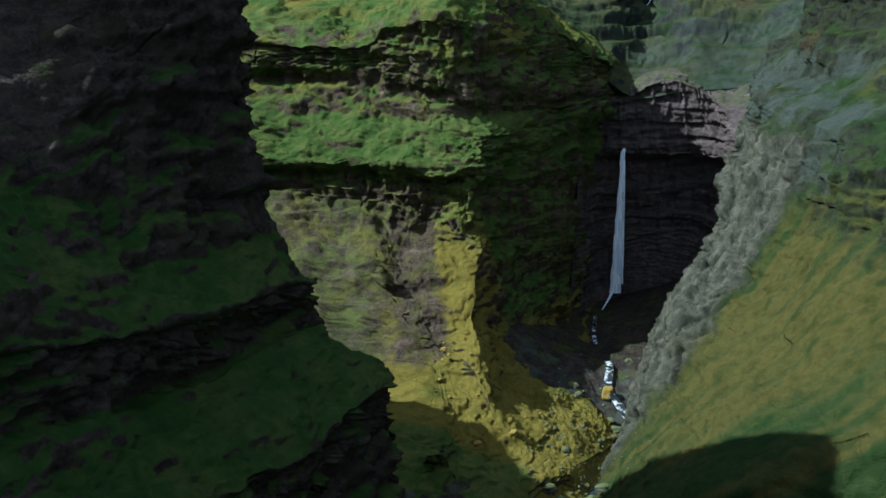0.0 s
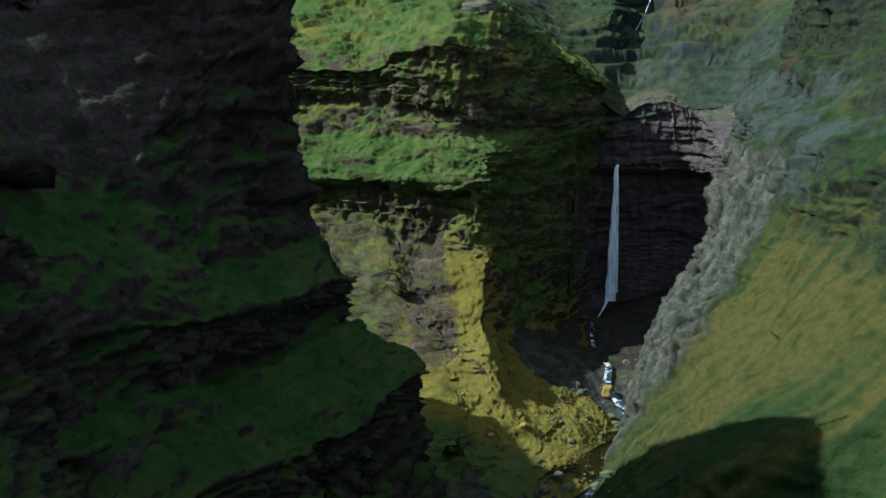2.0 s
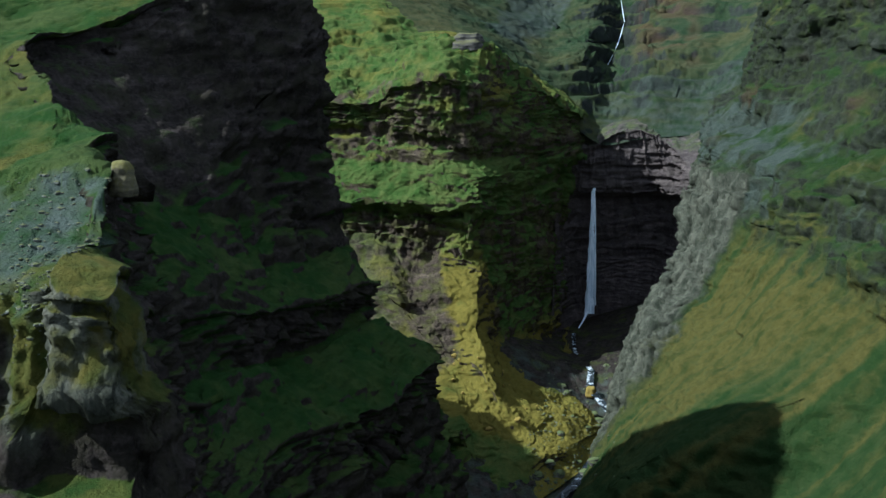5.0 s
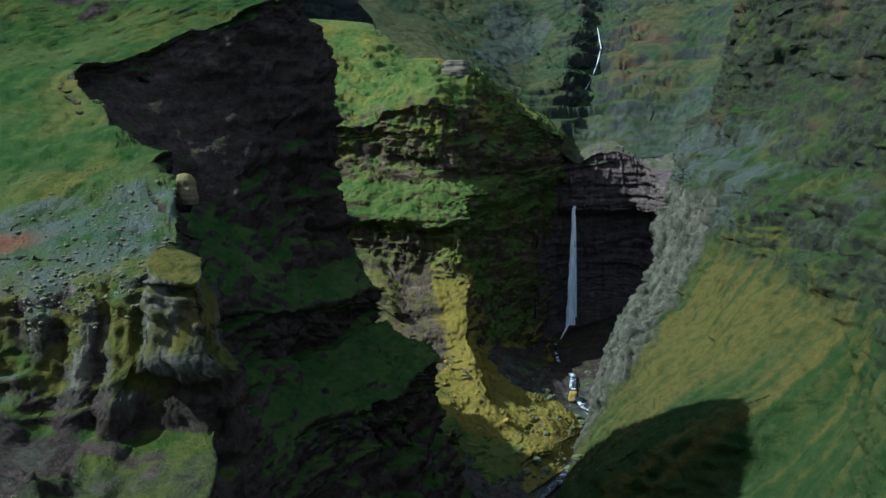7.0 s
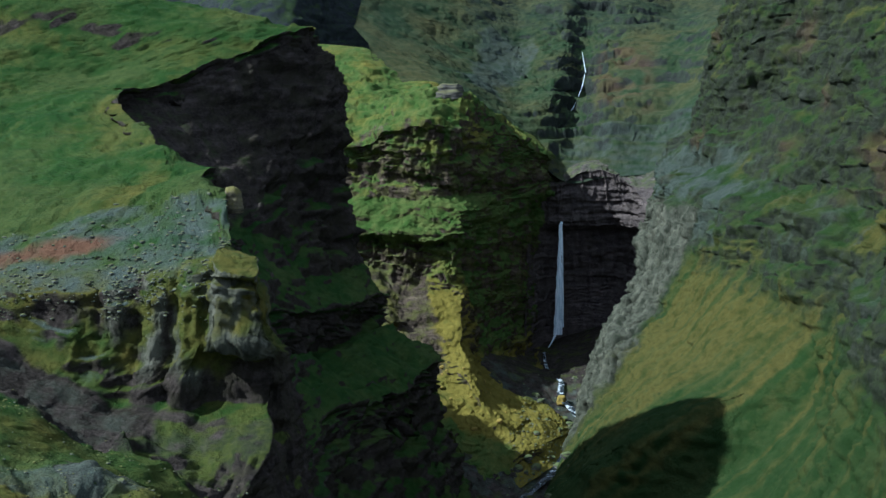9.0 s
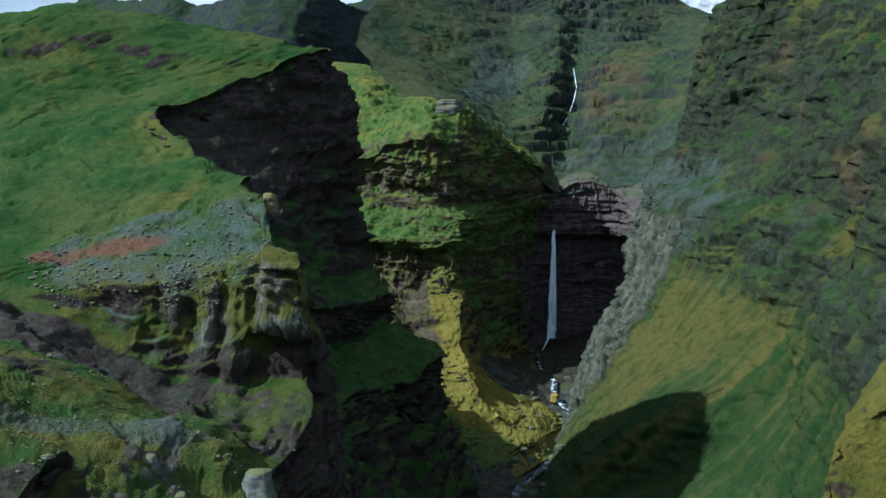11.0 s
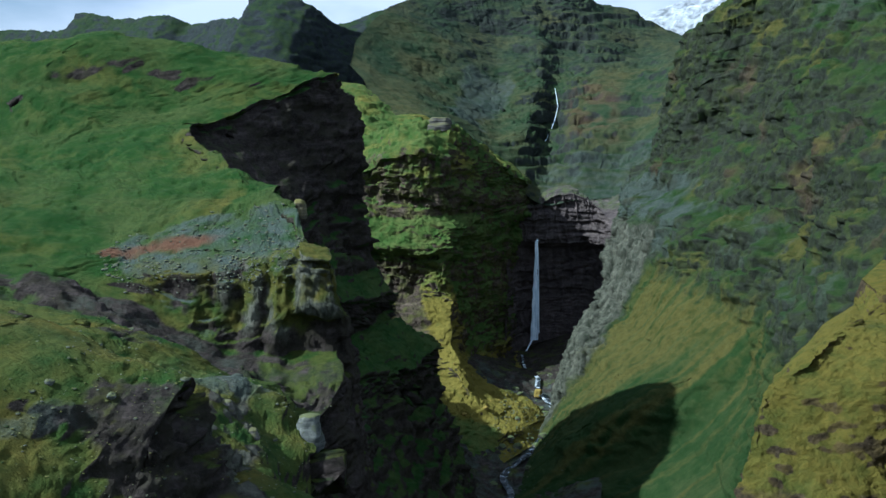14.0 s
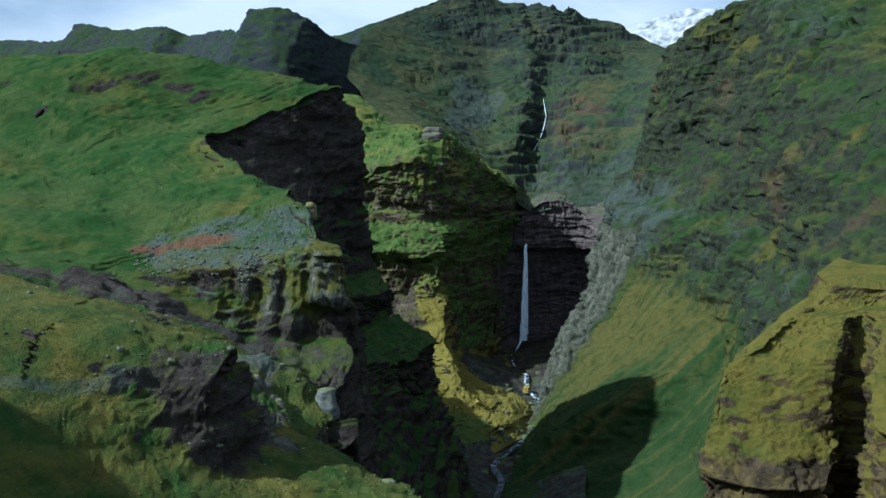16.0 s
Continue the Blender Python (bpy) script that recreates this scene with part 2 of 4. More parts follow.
def ramp(t, fac, *stops):
    r = t.nodes.new("ShaderNodeValToRGB")
    e = r.color_ramp.elements
    while len(e) < len(stops):
        e.new(0.5)
    for el, (pos, col) in zip(e, stops):
        el.position, el.color = pos, (*col, 1) if len(col) == 3 else col
    t.links.new(fac, r.inputs[0])
    return r.outputs[0]


def mix(t, fac, a, b):
    m = t.nodes.new("ShaderNodeMix")
    m.data_type = 'RGBA'
    for sock, v in ((m.inputs["Factor"], fac), (m.inputs["A"] if False else m.inputs[6], a), (m.inputs[7], b)):
        if isinstance(v, (int, float)):
            sock.default_value = v
        elif isinstance(v, tuple):
            sock.default_value = (*v, 1)
        else:
            t.links.new(v, sock)
    return m.outputs[2]


def maths(t, op, a, b=0.0, c=0.0, clamp=False):
    m = t.nodes.new("ShaderNodeMath")
    m.operation, m.use_clamp = op, clamp
    for sock, v in zip(m.inputs, (a, b, c)):
        if isinstance(v, (int, float)):
            sock.default_value = v
        else:
            t.links.new(v, sock)
    return m.outputs[0]


def land_material(name, rock_dark, rock_light, rock_tint, green=1.0, lichen_colour=(0.10, 0.105, 0.03), haze=0.0, haze_dark=(0.045, 0.068, 0.062), haze_light=(0.110, 0.140, 0.120), speckle=0.55, relief=0.9, pale_turf=0.0, peat=0.0, vivid=0.12, gold=0.0, blend=0.12, tone=1.0):
    """Bedded rock, turf, ochre moss and scree, laid by the sheet's own cover: red turf, green moss, blue scree."""
    m, t, bsdf = mat(name)
    coord = t.nodes.new("ShaderNodeTexCoord").outputs["Object"]
    at = t.nodes.new("ShaderNodeVertexColor")
    at.layer_name = "cover"
    sep = t.nodes.new("ShaderNodeSeparateColor")
    t.links.new(at.outputs["Color"], sep.inputs[0])
    turf, moss, scree = sep.outputs
    big = noise_node(t, coord, 0.02, 5)
    mid = noise_node(t, coord, 0.11, 6)
    fine = noise_node(t, coord, 0.6, 6, 0.65)
    tiny = noise_node(t, coord, 2.2, 4, 0.7)
    beds = noise_node(t, coord, 1.0, 6, 0.65, (0.03, 0.03, 0.17), 0.8)
    ribs = noise_node(t, coord, 1.0, 5, 0.6, (0.16, 0.16, 0.03))
    rock = ramp(t, beds, (0.32, rock_dark), (0.52, rock_tint), (0.72, rock_light))
    rock = mix(t, ramp(t, ribs, (0.35, (0, 0, 0)), (0.7, (1, 1, 1))), rock, rock_dark)
    rock = mix(t, ramp(t, fine, (0.45, (0, 0, 0)), (0.75, (0.45, 0.45, 0.45))), rock, rock_light)
    lichen = ramp(t, mid, (0.44, (0, 0, 0)), (0.62, (0.8, 0.8, 0.8)))
    rock = mix(t, lichen, rock, lichen_colour)
    fair = t.nodes.new("ShaderNodeVertexColor")
    fair.layer_name = "pale"
    fair_f = ramp(t, maths(t, 'MULTIPLY_ADD', fine, 0.5, maths(t, 'ADD', fair.outputs["Color"], -0.25)), (0.3, (0, 0, 0)), (0.7, (1, 1, 1)))
    rock = mix(t, fair_f, rock, ramp(t, ribs, (0.34, (0.040, 0.043, 0.032)), (0.50, (0.100, 0.104, 0.078)), (0.66, (0.180, 0.178, 0.136))))
    grass = ramp(t, big, (0.32, (0.012, 0.044, 0.008)), (0.48, (0.024, 0.064, 0.012)), (0.62, (0.064, 0.086, 0.024)))
    grass = mix(t, ramp(t, mid, (0.47, (0, 0, 0)), (0.72, (0.6, 0.6, 0.6))), grass, (0.080, 0.100, 0.028))
    grass = mix(t, 1.0 - green, grass, (0.026, 0.045, 0.010))
    grass = mix(t, ramp(t, fine, (0.5, (0, 0, 0)), (0.75, (0.7, 0.7, 0.7))), grass, (0.022, 0.05, 0.012))
    mossy = ramp(t, mid, (0.3, (0.062, 0.064, 0.013)), (0.55, (0.118, 0.104, 0.022)), (0.75, (0.052, 0.074, 0.018)))
    mossy = mix(t, ramp(t, fine, (0.52, (0, 0, 0)), (0.75, (0.8, 0.8, 0.8))), mossy, (0.085, 0.085, 0.018))
    stones = ramp(t, tiny, (0.3, (0.038, 0.050, 0.043)), (0.55, (0.078, 0.100, 0.086)), (0.75, (0.18, 0.20, 0.17)))
    speck = noise_node(t, coord, 0.28, 4, 0.7)
    grass = mix(t, ramp(t, speck, (0.50, (0, 0, 0)), (0.62, (speckle,) * 3)), grass, (0.020, 0.046, 0.012))
    grass = mix(t, ramp(t, speck, (0.34, (0.5 * speckle,) * 3), (0.42, (0, 0, 0))), grass, (0.120, 0.140, 0.045))
    mossy = mix(t, ramp(t, speck, (0.50, (0, 0, 0)), (0.64, (speckle,) * 3)), mossy, (0.040, 0.052, 0.012))
    mossy = mix(t, ramp(t, speck, (0.32, (0.4 * speckle,) * 3), (0.44, (0, 0, 0))), mossy, (0.165, 0.160, 0.050))
    rock = mix(t, ramp(t, speck, (0.54, (0, 0, 0)), (0.66, (speckle,) * 3)), rock, tuple(0.45 * v for v in rock_dark))
    rock = mix(t, ramp(t, speck, (0.30, (0.5 * speckle,) * 3), (0.40, (0, 0, 0))), rock, tuple(1.25 * v for v in rock_light))
    grass = mix(t, pale_turf, grass, ramp(t, mid, (0.35, (0.085, 0.130, 0.028)), (0.65, (0.165, 0.172, 0.052))))
    mossy = mix(t, 0.7 * pale_turf, mossy, (0.205, 0.158, 0.034))
    grass = mix(t, vivid, grass, ramp(t, mid, (0.35, (0.014, 0.045, 0.007)), (0.65, (0.045, 0.084, 0.017))))
    mossy = mix(t, gold, mossy, ramp(t, fine, (0.35, (0.125, 0.100, 0.012)), (0.65, (0.230, 0.180, 0.024))))
    # ragged borders between the covers
    rag = maths(t, 'MULTIPLY_ADD', fine, 0.30, -0.15)
    rag = maths(t, 'MULTIPLY_ADD', mid, 0.7, maths(t, 'ADD', rag, -0.35))

    def edge(v, soft=0.12, middle=0.5):
        return ramp(t, maths(t, 'ADD', v, rag), (middle - soft, (0, 0, 0)), (middle + soft, (1, 1, 1)))

    turf_f = edge(turf, blend)
    base = mix(t, turf_f, rock, mix(t, edge(moss, 0.34), grass, mossy))
    base = mix(t, edge(scree, 0.2, 0.58), base, stones)
    # distance haze put into the base colour as a bluish grey mix
    base = mix(t, haze, base, ramp(t, mid, (0.35, haze_dark), (0.65, haze_light)))
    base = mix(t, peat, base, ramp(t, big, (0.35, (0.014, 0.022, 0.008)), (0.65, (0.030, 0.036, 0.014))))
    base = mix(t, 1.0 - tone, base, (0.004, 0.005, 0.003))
    red = at.outputs["Alpha"]
    base = mix(t, maths(t, 'SUBTRACT', 1.0, red, clamp=True), base, ramp(t, fine, (0.3, (0.070, 0.036, 0.022)), (0.7, (0.118, 0.066, 0.040))))
    t.links.new(base, bsdf.inputs["Base Color"])
    bsdf.inputs["Roughness"].default_value = 0.95
    bsdf.inputs["Specular IOR Level"].default_value = 0.05
    bump = t.nodes.new("ShaderNodeBump")
    bump.inputs["Strength"].default_value, bump.inputs["Distance"].default_value = relief, 1.7
    t.links.new(maths(t, 'MULTIPLY_ADD', tiny, 0.35, fine), bump.inputs["Height"])
    t.links.new(bump.outputs[0], bsdf.inputs["Normal"])
    return m


BASALT = land_material("bedded_basalt", (0.016, 0.013, 0.012), (0.125, 0.102, 0.093), (0.048, 0.038, 0.035), 0.88, (0.040, 0.036, 0.024), vivid=0.24, peat=0.08, tone=0.80)
HOLLOWROCK = land_material("brown_basalt", (0.030, 0.026, 0.027), (0.190, 0.158, 0.146), (0.090, 0.074, 0.070), 0.88, (0.070, 0.060, 0.054), speckle=0.25, blend=0.2)
BLUFF = land_material("brown_bluff_rock", (0.026, 0.020, 0.013), (0.150, 0.115, 0.065), (0.075, 0.056, 0.032), 0.8, (0.13, 0.10, 0.03), speckle=0.5, relief=1.0, pale_turf=0.04, gold=0.24, tone=0.74)
TUFF = land_material("brown_tuff", (0.026, 0.021, 0.016), (0.150, 0.120, 0.088), (0.070, 0.054, 0.040), 0.9, (0.070, 0.072, 0.022), speckle=0.6, pale_turf=0.25, vivid=0.06, gold=0.18, blend=0.2, tone=0.94)
GREYROCK = land_material("grey_rock", (0.016, 0.019, 0.014), (0.085, 0.088, 0.070), (0.036, 0.041, 0.030), 0.55, (0.045, 0.060, 0.020), 0.06, (0.034, 0.052, 0.046), (0.088, 0.112, 0.095), 0.45, 1.0, peat=0.20, blend=0.30, vivid=0.25, tone=0.68)
# far ridges and upper valley carry their haze in these bluish tints
FARROCK = land_material("far_rock", (0.018, 0.022, 0.026), (0.075, 0.085, 0.090), (0.040, 0.048, 0.052), 0.35, (0.035, 0.05, 0.03), haze=0.2, haze_dark=(0.020, 0.026, 0.032), haze_light=(0.048, 0.060, 0.068), tone=0.58)
VALLEY = land_material("valley_rock", (0.013, 0.015, 0.014), (0.095, 0.095, 0.085), (0.038, 0.040, 0.037), 0.75, (0.032, 0.044, 0.022), 0.32, (0.028, 0.038, 0.040), (0.068, 0.086, 0.080), 0.40, 0.8, peat=0.12, blend=0.22, tone=0.60)


def snow_material():
    m, t, bsdf = mat("glacier_snow")
    coord = t.nodes.new("ShaderNodeTexCoord").outputs["Object"]
    f = noise_node(t, coord, 0.03, 6, 0.65, None, 1.0)
    t.links.new(ramp(t, f, (0.36, (0.10, 0.11, 0.12)), (0.52, (0.26, 0.28, 0.30)), (0.7, (0.46, 0.48, 0.50))), bsdf.inputs["Base Color"])
    bsdf.inputs["Roughness"].default_value = 0.7
    return m


SNOW = snow_material()

# ---- the left side of the canyon: meadow, rim, cliffs, ledges, river ----
def section(y, *xz):
    return [(xz[i], y, xz[i + 1]) for i in range(0, len(xz), 2)]


left = []
left.append(section(-1500, -1400, 150, -600, 140, -300, 120, -150, 100, -60, 60, -50, 40, -45, 20, -40, 0, -38, -20, -30, -40, -28, -60, 0, -90))
# unseen rise near x -240, added to cast shade on the near slope
left.append(section(-1110, -1400, 290, -600, 330, -240, 300, -165, 170, -110, 122, -80, 112, -50, 104, -25, 96, -5, 84, 16, 30, 22, 0, 30, -80))
left.append(section(-1045, -1400, 290, -600, 330, -240, 232, -165, 190, -106, 160, -82, 143, -60, 126, -35, 113, -10, 106, 14, 70, 22, 20, 30, -72))
left.append(section(-1018, -1400, 290, -600, 325, -245, 226, -162, 191, -108, 172, -82, 156, -62, 146, -40, 129, -10, 122, 12, 114, 22, 30, 30, -70))
left.append(section(-1007, -1400, 285, -600, 318, -245, 222, -162, 190, -108, 179, -74, 167, -60, 161, -46, 139, -14, 133, 8, 128, 18, 40, 30, -69))
left.append(section(-989, -1400, 280, -600, 314, -245, 218, -162, 192, -108, 184, -73, 175, -58, 171, -46, 139, -18, 132, 4, 128, 14, 40, 28, -68))
left.append(section(-972, -1400, 270, -600, 300, -250, 222, -165, 194, -108, 184, -80, 172, -62, 164, -49, 140, -26, 131, -4, 122, 8, 40, 26, -67))
left.append(section(-950, -1400, 250, -600, 270, -280, 214, -165, 189, -116, 172, -92, 157, -75, 146, -58, 138, -42, 127, -28, 90, -18, 30, 24, -66))
left.append(section(-925, -1400, 240, -600, 240, -300, 200, -165, 177, -120, 163, -99, 152, -84, 146, -66, 138, -50, 124, -36, 90, -24, 30, 22, -66))
left.append(section(-900, -1400, 240, -600, 226, -300, 191, -165, 169, -125, 160, -109, 155, -90, 149, -74, 142, -62, 130, -46, 124, -34, 40, 20, -65))
left.append(section(-880, -1400, 242, -600, 227, -300, 189, -180, 170, -136, 163, -118, 159, -97, 147, -80, 147, -64, 140, -48, 126, -38, 50, 18, -64))
left.append(section(-855, -1400, 245, -600, 230, -300, 188, -200, 173, -142, 163, -105, 150, -78, 137, -58, 124, -48, 104, -38, 62, -30, 24, 15, -63))
left.append(section(-825, -1400, 248, -600, 232, -300, 188, -215, 176, -155, 162, -110, 138, -74, 134, -53, 133, -46, 108, -40, 68, -34, 28, 10, -62))
left.append(section(-803, -1400, 250, -600, 234, -300, 190, -210, 177, -152, 163, -110, 140, -78, 141, -60, 141, -50, 118, -43, 76, -37, 36, 10, -62))
left.append(section(-798, -1400, 250, -600, 235, -302, 191, -200, 177, -150, 169, -106, 150, -77, 175, -60, 169, -51, 124, -44, 79, -38, 39, 10, -61))
left.append(section(-793, -1400, 250, -600, 236, -305, 192, -192, 178, -146, 174, -104, 169, -78, 187, -61, 181, -52, 128, -45, 82, -39, 42, 10, -61))
left.append(section(-787, -1400, 251, -600, 237, -308, 193, -188, 180, -142, 178, -102, 179, -79, 190, -63, 185, -54, 135, -47, 86, -41, 45, 9, -61))
left.append(section(-778, -1400, 252, -600, 238, -310, 195, -185, 181, -140, 182, -102, 185, -82, 191, -67, 187, -56, 140, -48, 90, -42, 48, 8, -60))
left.append(section(-735, -1400, 258, -600, 242, -310, 203, -190, 197, -140, 204, -112, 207, -96, 205, -86, 160, -79, 140, -62, 98, -52, 55, 6, -60))
left.append(section(-700, -1400, 262, -600, 246, -315, 212, -200, 209, -135, 214, -114, 212, -106, 182, -97, 150, -93, 128, -70, 98, -60, 62, 2, -59))
left.append(section(-660, -1400, 266, -600, 250, -325, 222, -230, 220, -160, 228, -140, 206, -122, 168, -106, 145, -100, 124, -76, 98, -66, 70, -4, -58))
left.append(section(-605, -1400, 272, -600, 262, -335, 240, -260, 240, -201, 246, -146, 204, -115, 150, -98, 135, -101, 112, -66, 88, -65, 68, -10, -55))
left.append(section(-555, -1400, 276, -600, 284, -330, 280, -240, 258, -180, 259, -136, 214, -110, 146, -90, 128, -95, 107, -57, 84, -58, 64, -14, -52))
left.append(section(-520, -1400, 280, -600, 296, -310, 312, -184, 284, -147, 280, -124, 234, -106, 143, -88, 127, -92, 106, -55, 86, -56, 64, -16, -50))
left.append(section(-480, -1400, 284, -600, 302, -300, 320, -172, 297, -130, 290, -110, 253, -102, 142, -84, 124, -86, 104, -52, 84, -53, 60, -18, -48))
left.append(section(-462, -1400, 285, -600, 297, -358, 296, -250, 290, -188, 288, -172, 240, -165, 140, -150, 115, -146, 95, -105, 60, -100, 44, -30, -46))
# unseen shoulder behind the headland, added to cast shade on the spur's toe
left.append(section(-445, -1400, 287, -600, 300, -440, 306, -390, 304, -340, 290, -322, 230, -310, 140, -290, 115, -230, 94, -130, 78, -110, 55, -45, -44))
left.append(section(-422, -1400, 284, -640, 296, -500, 300, -460, 296, -430, 280, -410, 220, -400, 150, -370, 120, -300, 96, -150, 84, -128, 60, -60, -42))
left.append(section(-375, -1400, 268, -680, 276, -560, 280, -510, 276, -480, 264, -450, 220, -435, 150, -380, 120, -320, 112, -160, 104, -138, 82, -80, -35))
left.append(section(-345, -1400, 262, -690, 270, -560, 274, -510, 270, -480, 260, -450, 216, -433, 150, -390, 120, -340, 112, -166, 104, -142, 84, -96, -30))
left.append(section(-290, -1400, 250, -700, 255, -560, 262, -510, 260, -480, 250, -450, 210, -430, 150, -400, 120, -390, 90, -340, 55, -330, 40, -240, -20))
left.append(section(-150, -1400, 230, -760, 232, -620, 236, -570, 232, -540, 222, -510, 190, -490, 150, -450, 120, -440, 95, -390, 60, -380, 45, -280, 0))
left.append(section(60, -1400, 220, -800, 220, -660, 222, -610, 216, -580, 208, -550, 180, -530, 150, -490, 125, -480, 100, -430, 70, -420, 60, -320, 20))


# a dark overhang runs below the rim
for st in left:
    (x0, y0, z0), (x1, y1, z1) = st[4], st[5]
    drop = (3, 11) if -700 < y0 < -430 else (0.5 * (x1 - x0), 0.5 * (z0 - z1))
    st.insert(5, (x0 + drop[0], y0, z0 - drop[1]))
    if -670 < y0 < -500:
        st[6] = (st[6][0], y0, st[6][2] - (22 if y0 < -600 else 12))
    (x0, y0, z0), (x1, y1, z1) = st[6], st[7]
    st.insert(7, (x1 - 6, y0, 0.55 * z0 + 0.45 * z1) if -802 < y0 < -776 else (0.5 * (x0 + x1), y0, 0.5 * (z0 + z1)))


def left_boost(p):
    return 1 - 0.35 * smooth(-835, -870, p[:, 1]) * smooth(-260, -160, p[:, 0])


def left_flute(p):
    return 0.6 * smooth(-82, -92, p[:, 0]) * smooth(-840, -815, p[:, 1]) * smooth(-770, -784, p[:, 1]) * smooth(-170, -140, p[:, 0])


def left_knob(p):
    x, y, z = p.T
    return 0.9 * smooth(-835, -870, y) * smooth(-260, -180, x) + 3.6 * smooth(-850, -840, y) * smooth(-800, -812, y) * smooth(-220, -180, x) + 2.2 * smooth(-690, -650, y) * smooth(-440, -470, y) * smooth(-180, -150, x)


def left_calm(p):
    x, y, z = p.T
    return (1 - 0.6 * smooth(-835, -815, y) * smooth(-770, -782, y) * smooth(-175, -150, x)) * (1 - 0.6 * smooth(-955, -975, y) * smooth(-80, -95, x))


def left_pillar(p):
    x, y, z = p.T
    face = smooth(-842, -822, y) * smooth(-772, -786, y) * smooth(-175, -150, x) * smooth(138, 156, z)
    head = smooth(-640, -600, y) * smooth(-450, -475, y) * smooth(60, 90, z) * smooth(250, 225, z)
    return 1.2 * face + 4.6 * head


def left_form(p):
    """Pillars and a bedded, overhanging knob that stand out of the tuff face under the meadow."""
    x, y, z = p.T
    out = np.zeros(len(x))
    bend = 1.6 * gnoise(p / 14, 401)
    for c, w, d, z0, z1 in ((-69, 14.0, 14, 157, 201), (-88.5, 7.0, 8, 134, 186), (-102, 6.5, 5, 138, 182), (-115, 7.0, 4, 142, 178), (-129, 7.5, 3, 146, 176)):
        side = np.clip(1 - ((x + bend - c) / w) ** 2, 0, 1)
        out = np.maximum(out, d * np.sqrt(side) * smooth(z0 - 2.5, z0 + 2.5, z + bend) * smooth(z1 + 3, z1 - 3, z))
    beds = smooth(-0.2, 0.2, gnoise(p / np.array([30, 30, 4.6]), 403)) + 0.5 * smooth(-0.2, 0.2, gnoise(p / np.array([20, 20, 2.4]), 404))
    out = out * (0.80 + 0.20 * beds * smooth(-80, -76, x)) * smooth(-772, -780, y) * smooth(-835, -815, y)
    return np.stack([0 * out, -out, 0 * out], 1)


def left_cover(p, n, u, v, steep):
    x, y, z = p.T
    up = np.abs(n[:, 2])
    wob = fbm(p, 25, 3, 301)
    turf = smooth(0.36, 0.66, up + 0.12 * wob) * (1 - 0.35 * steep)
    ochre = 0.04 + 0.35 * smooth(-860, -830, y) * smooth(-740, -780, y) * smooth(-140, -70, x) + (0.46 + 0.6 * fbm(p, 20, 3, 302)) * smooth(-830, -880, y) * smooth(-330, -220, x)
    # dry yellow grass towards the edge of the cliff
    ochre = ochre + (0.35 + 0.4 * wob) * smooth(3.2, 3.9, v) * smooth(4.6, 4.2, v) * smooth(-815, -790, y)
    ochre = ochre + 0.55 * fbm(p * np.array([0.35, 1, 1]), 42, 3, 312) * smooth(-815, -790, y) * smooth(4.8, 4.2, v)
    shelf = smooth(4.6, 5.1, v) * smooth(6.5, 6.0, v) * smooth(-700, -680, y)
    turf = turf * (1 - 0.6 * shelf)
    face = smooth(-838, -825, y) * smooth(-780, -786, y) * smooth(-180, -150, x) * smooth(140, 156, z + 7 * wob)
    turf = turf * (1 - 0.5 * face) + face * (0.36 + 0.5 * fbm(p * np.array([1, 1, 0.5]), 12, 3, 306))
    bulge = smooth(1.5, 5.0, -left_form(p + np.array([0, 5, 0]))[:, 1])
    turf = turf + 0.18 * face * bulge
    ochre = ochre * (1 - face) + face * (0.62 + 0.4 * fbm(p, 14, 3, 303))
    # a broken strip of bare rock along the lip of the near slope, and a dark rocky step above it
    lip = smooth(8.0, 8.5, v) * smooth(9.7, 9.2, v) * smooth(-1000, -980, y) * smooth(-862, -880, y) * smooth(-0.35, 0.15, fbm(p, 13, 3, 307))
    step = smooth(22, 12, np.hypot((x + 64) * 0.9, (y + 1003) * 1.2) + 7 * wob)
    step = np.maximum(step, 0.8 * smooth(20, 9, np.hypot(x + 126, (y + 872) * 1.1) + 6 * wob))
    turf = turf * (1 - np.maximum(0.85 * lip, 0.55 * step))
    shelf_rock = smooth(-852, -842, y) * smooth(-805, -815, y) * smooth(-0.1, 0.3, fbm(p, 16, 3, 310))
    turf = turf * (1 - 0.45 * smooth(-852, -842, y) * smooth(-800, -812, y) - 0.5 * shelf_rock)
    bay = smooth(-850, -838, y) * smooth(-800, -810, y) * smooth(-90, -104, x + 5 * wob) * smooth(-190, -165, x)
    turf = turf * (1 - 0.65 * bay)
    tuft = smooth(-835, -870, y) * smooth(-300, -200, x)
    turf = turf - 0.18 * tuft * smooth(-0.05, 0.35, fbm(p, 8, 3, 308)) * (1 - lip)
    # a fan of grey scree under the meadow's lip
    fan = smooth(62, 44, np.hypot((x + 122) * 0.9, (y + 770) * 1.7) + 6 * wob) * smooth(-76, -88, x) * smooth(0.45, 0.65, up)
    gully = smooth(16, 6, np.abs(x + 93 - (y + 898) * 0.9) + 6 * wob) * smooth(-945, -915, y) * smooth(-845, -868, y)
    gully = np.maximum(gully, 0.9 * smooth(9, 3, np.abs(x + 92 - (y + 1016) * 1.3) + 4 * wob) * smooth(-1050, -1030, y) * smooth(-1000, -1012, y))
    # bare red earth where the turf has slipped
    red = smooth(7, 3, np.hypot((x + 146) * 0.24, y + 768 - 0.12 * (x + 146)) + 5 * wob)
    red = np.maximum(red, smooth(8, 4, np.hypot(x + 180, (y + 775) * 1.2) + 4 * wob))
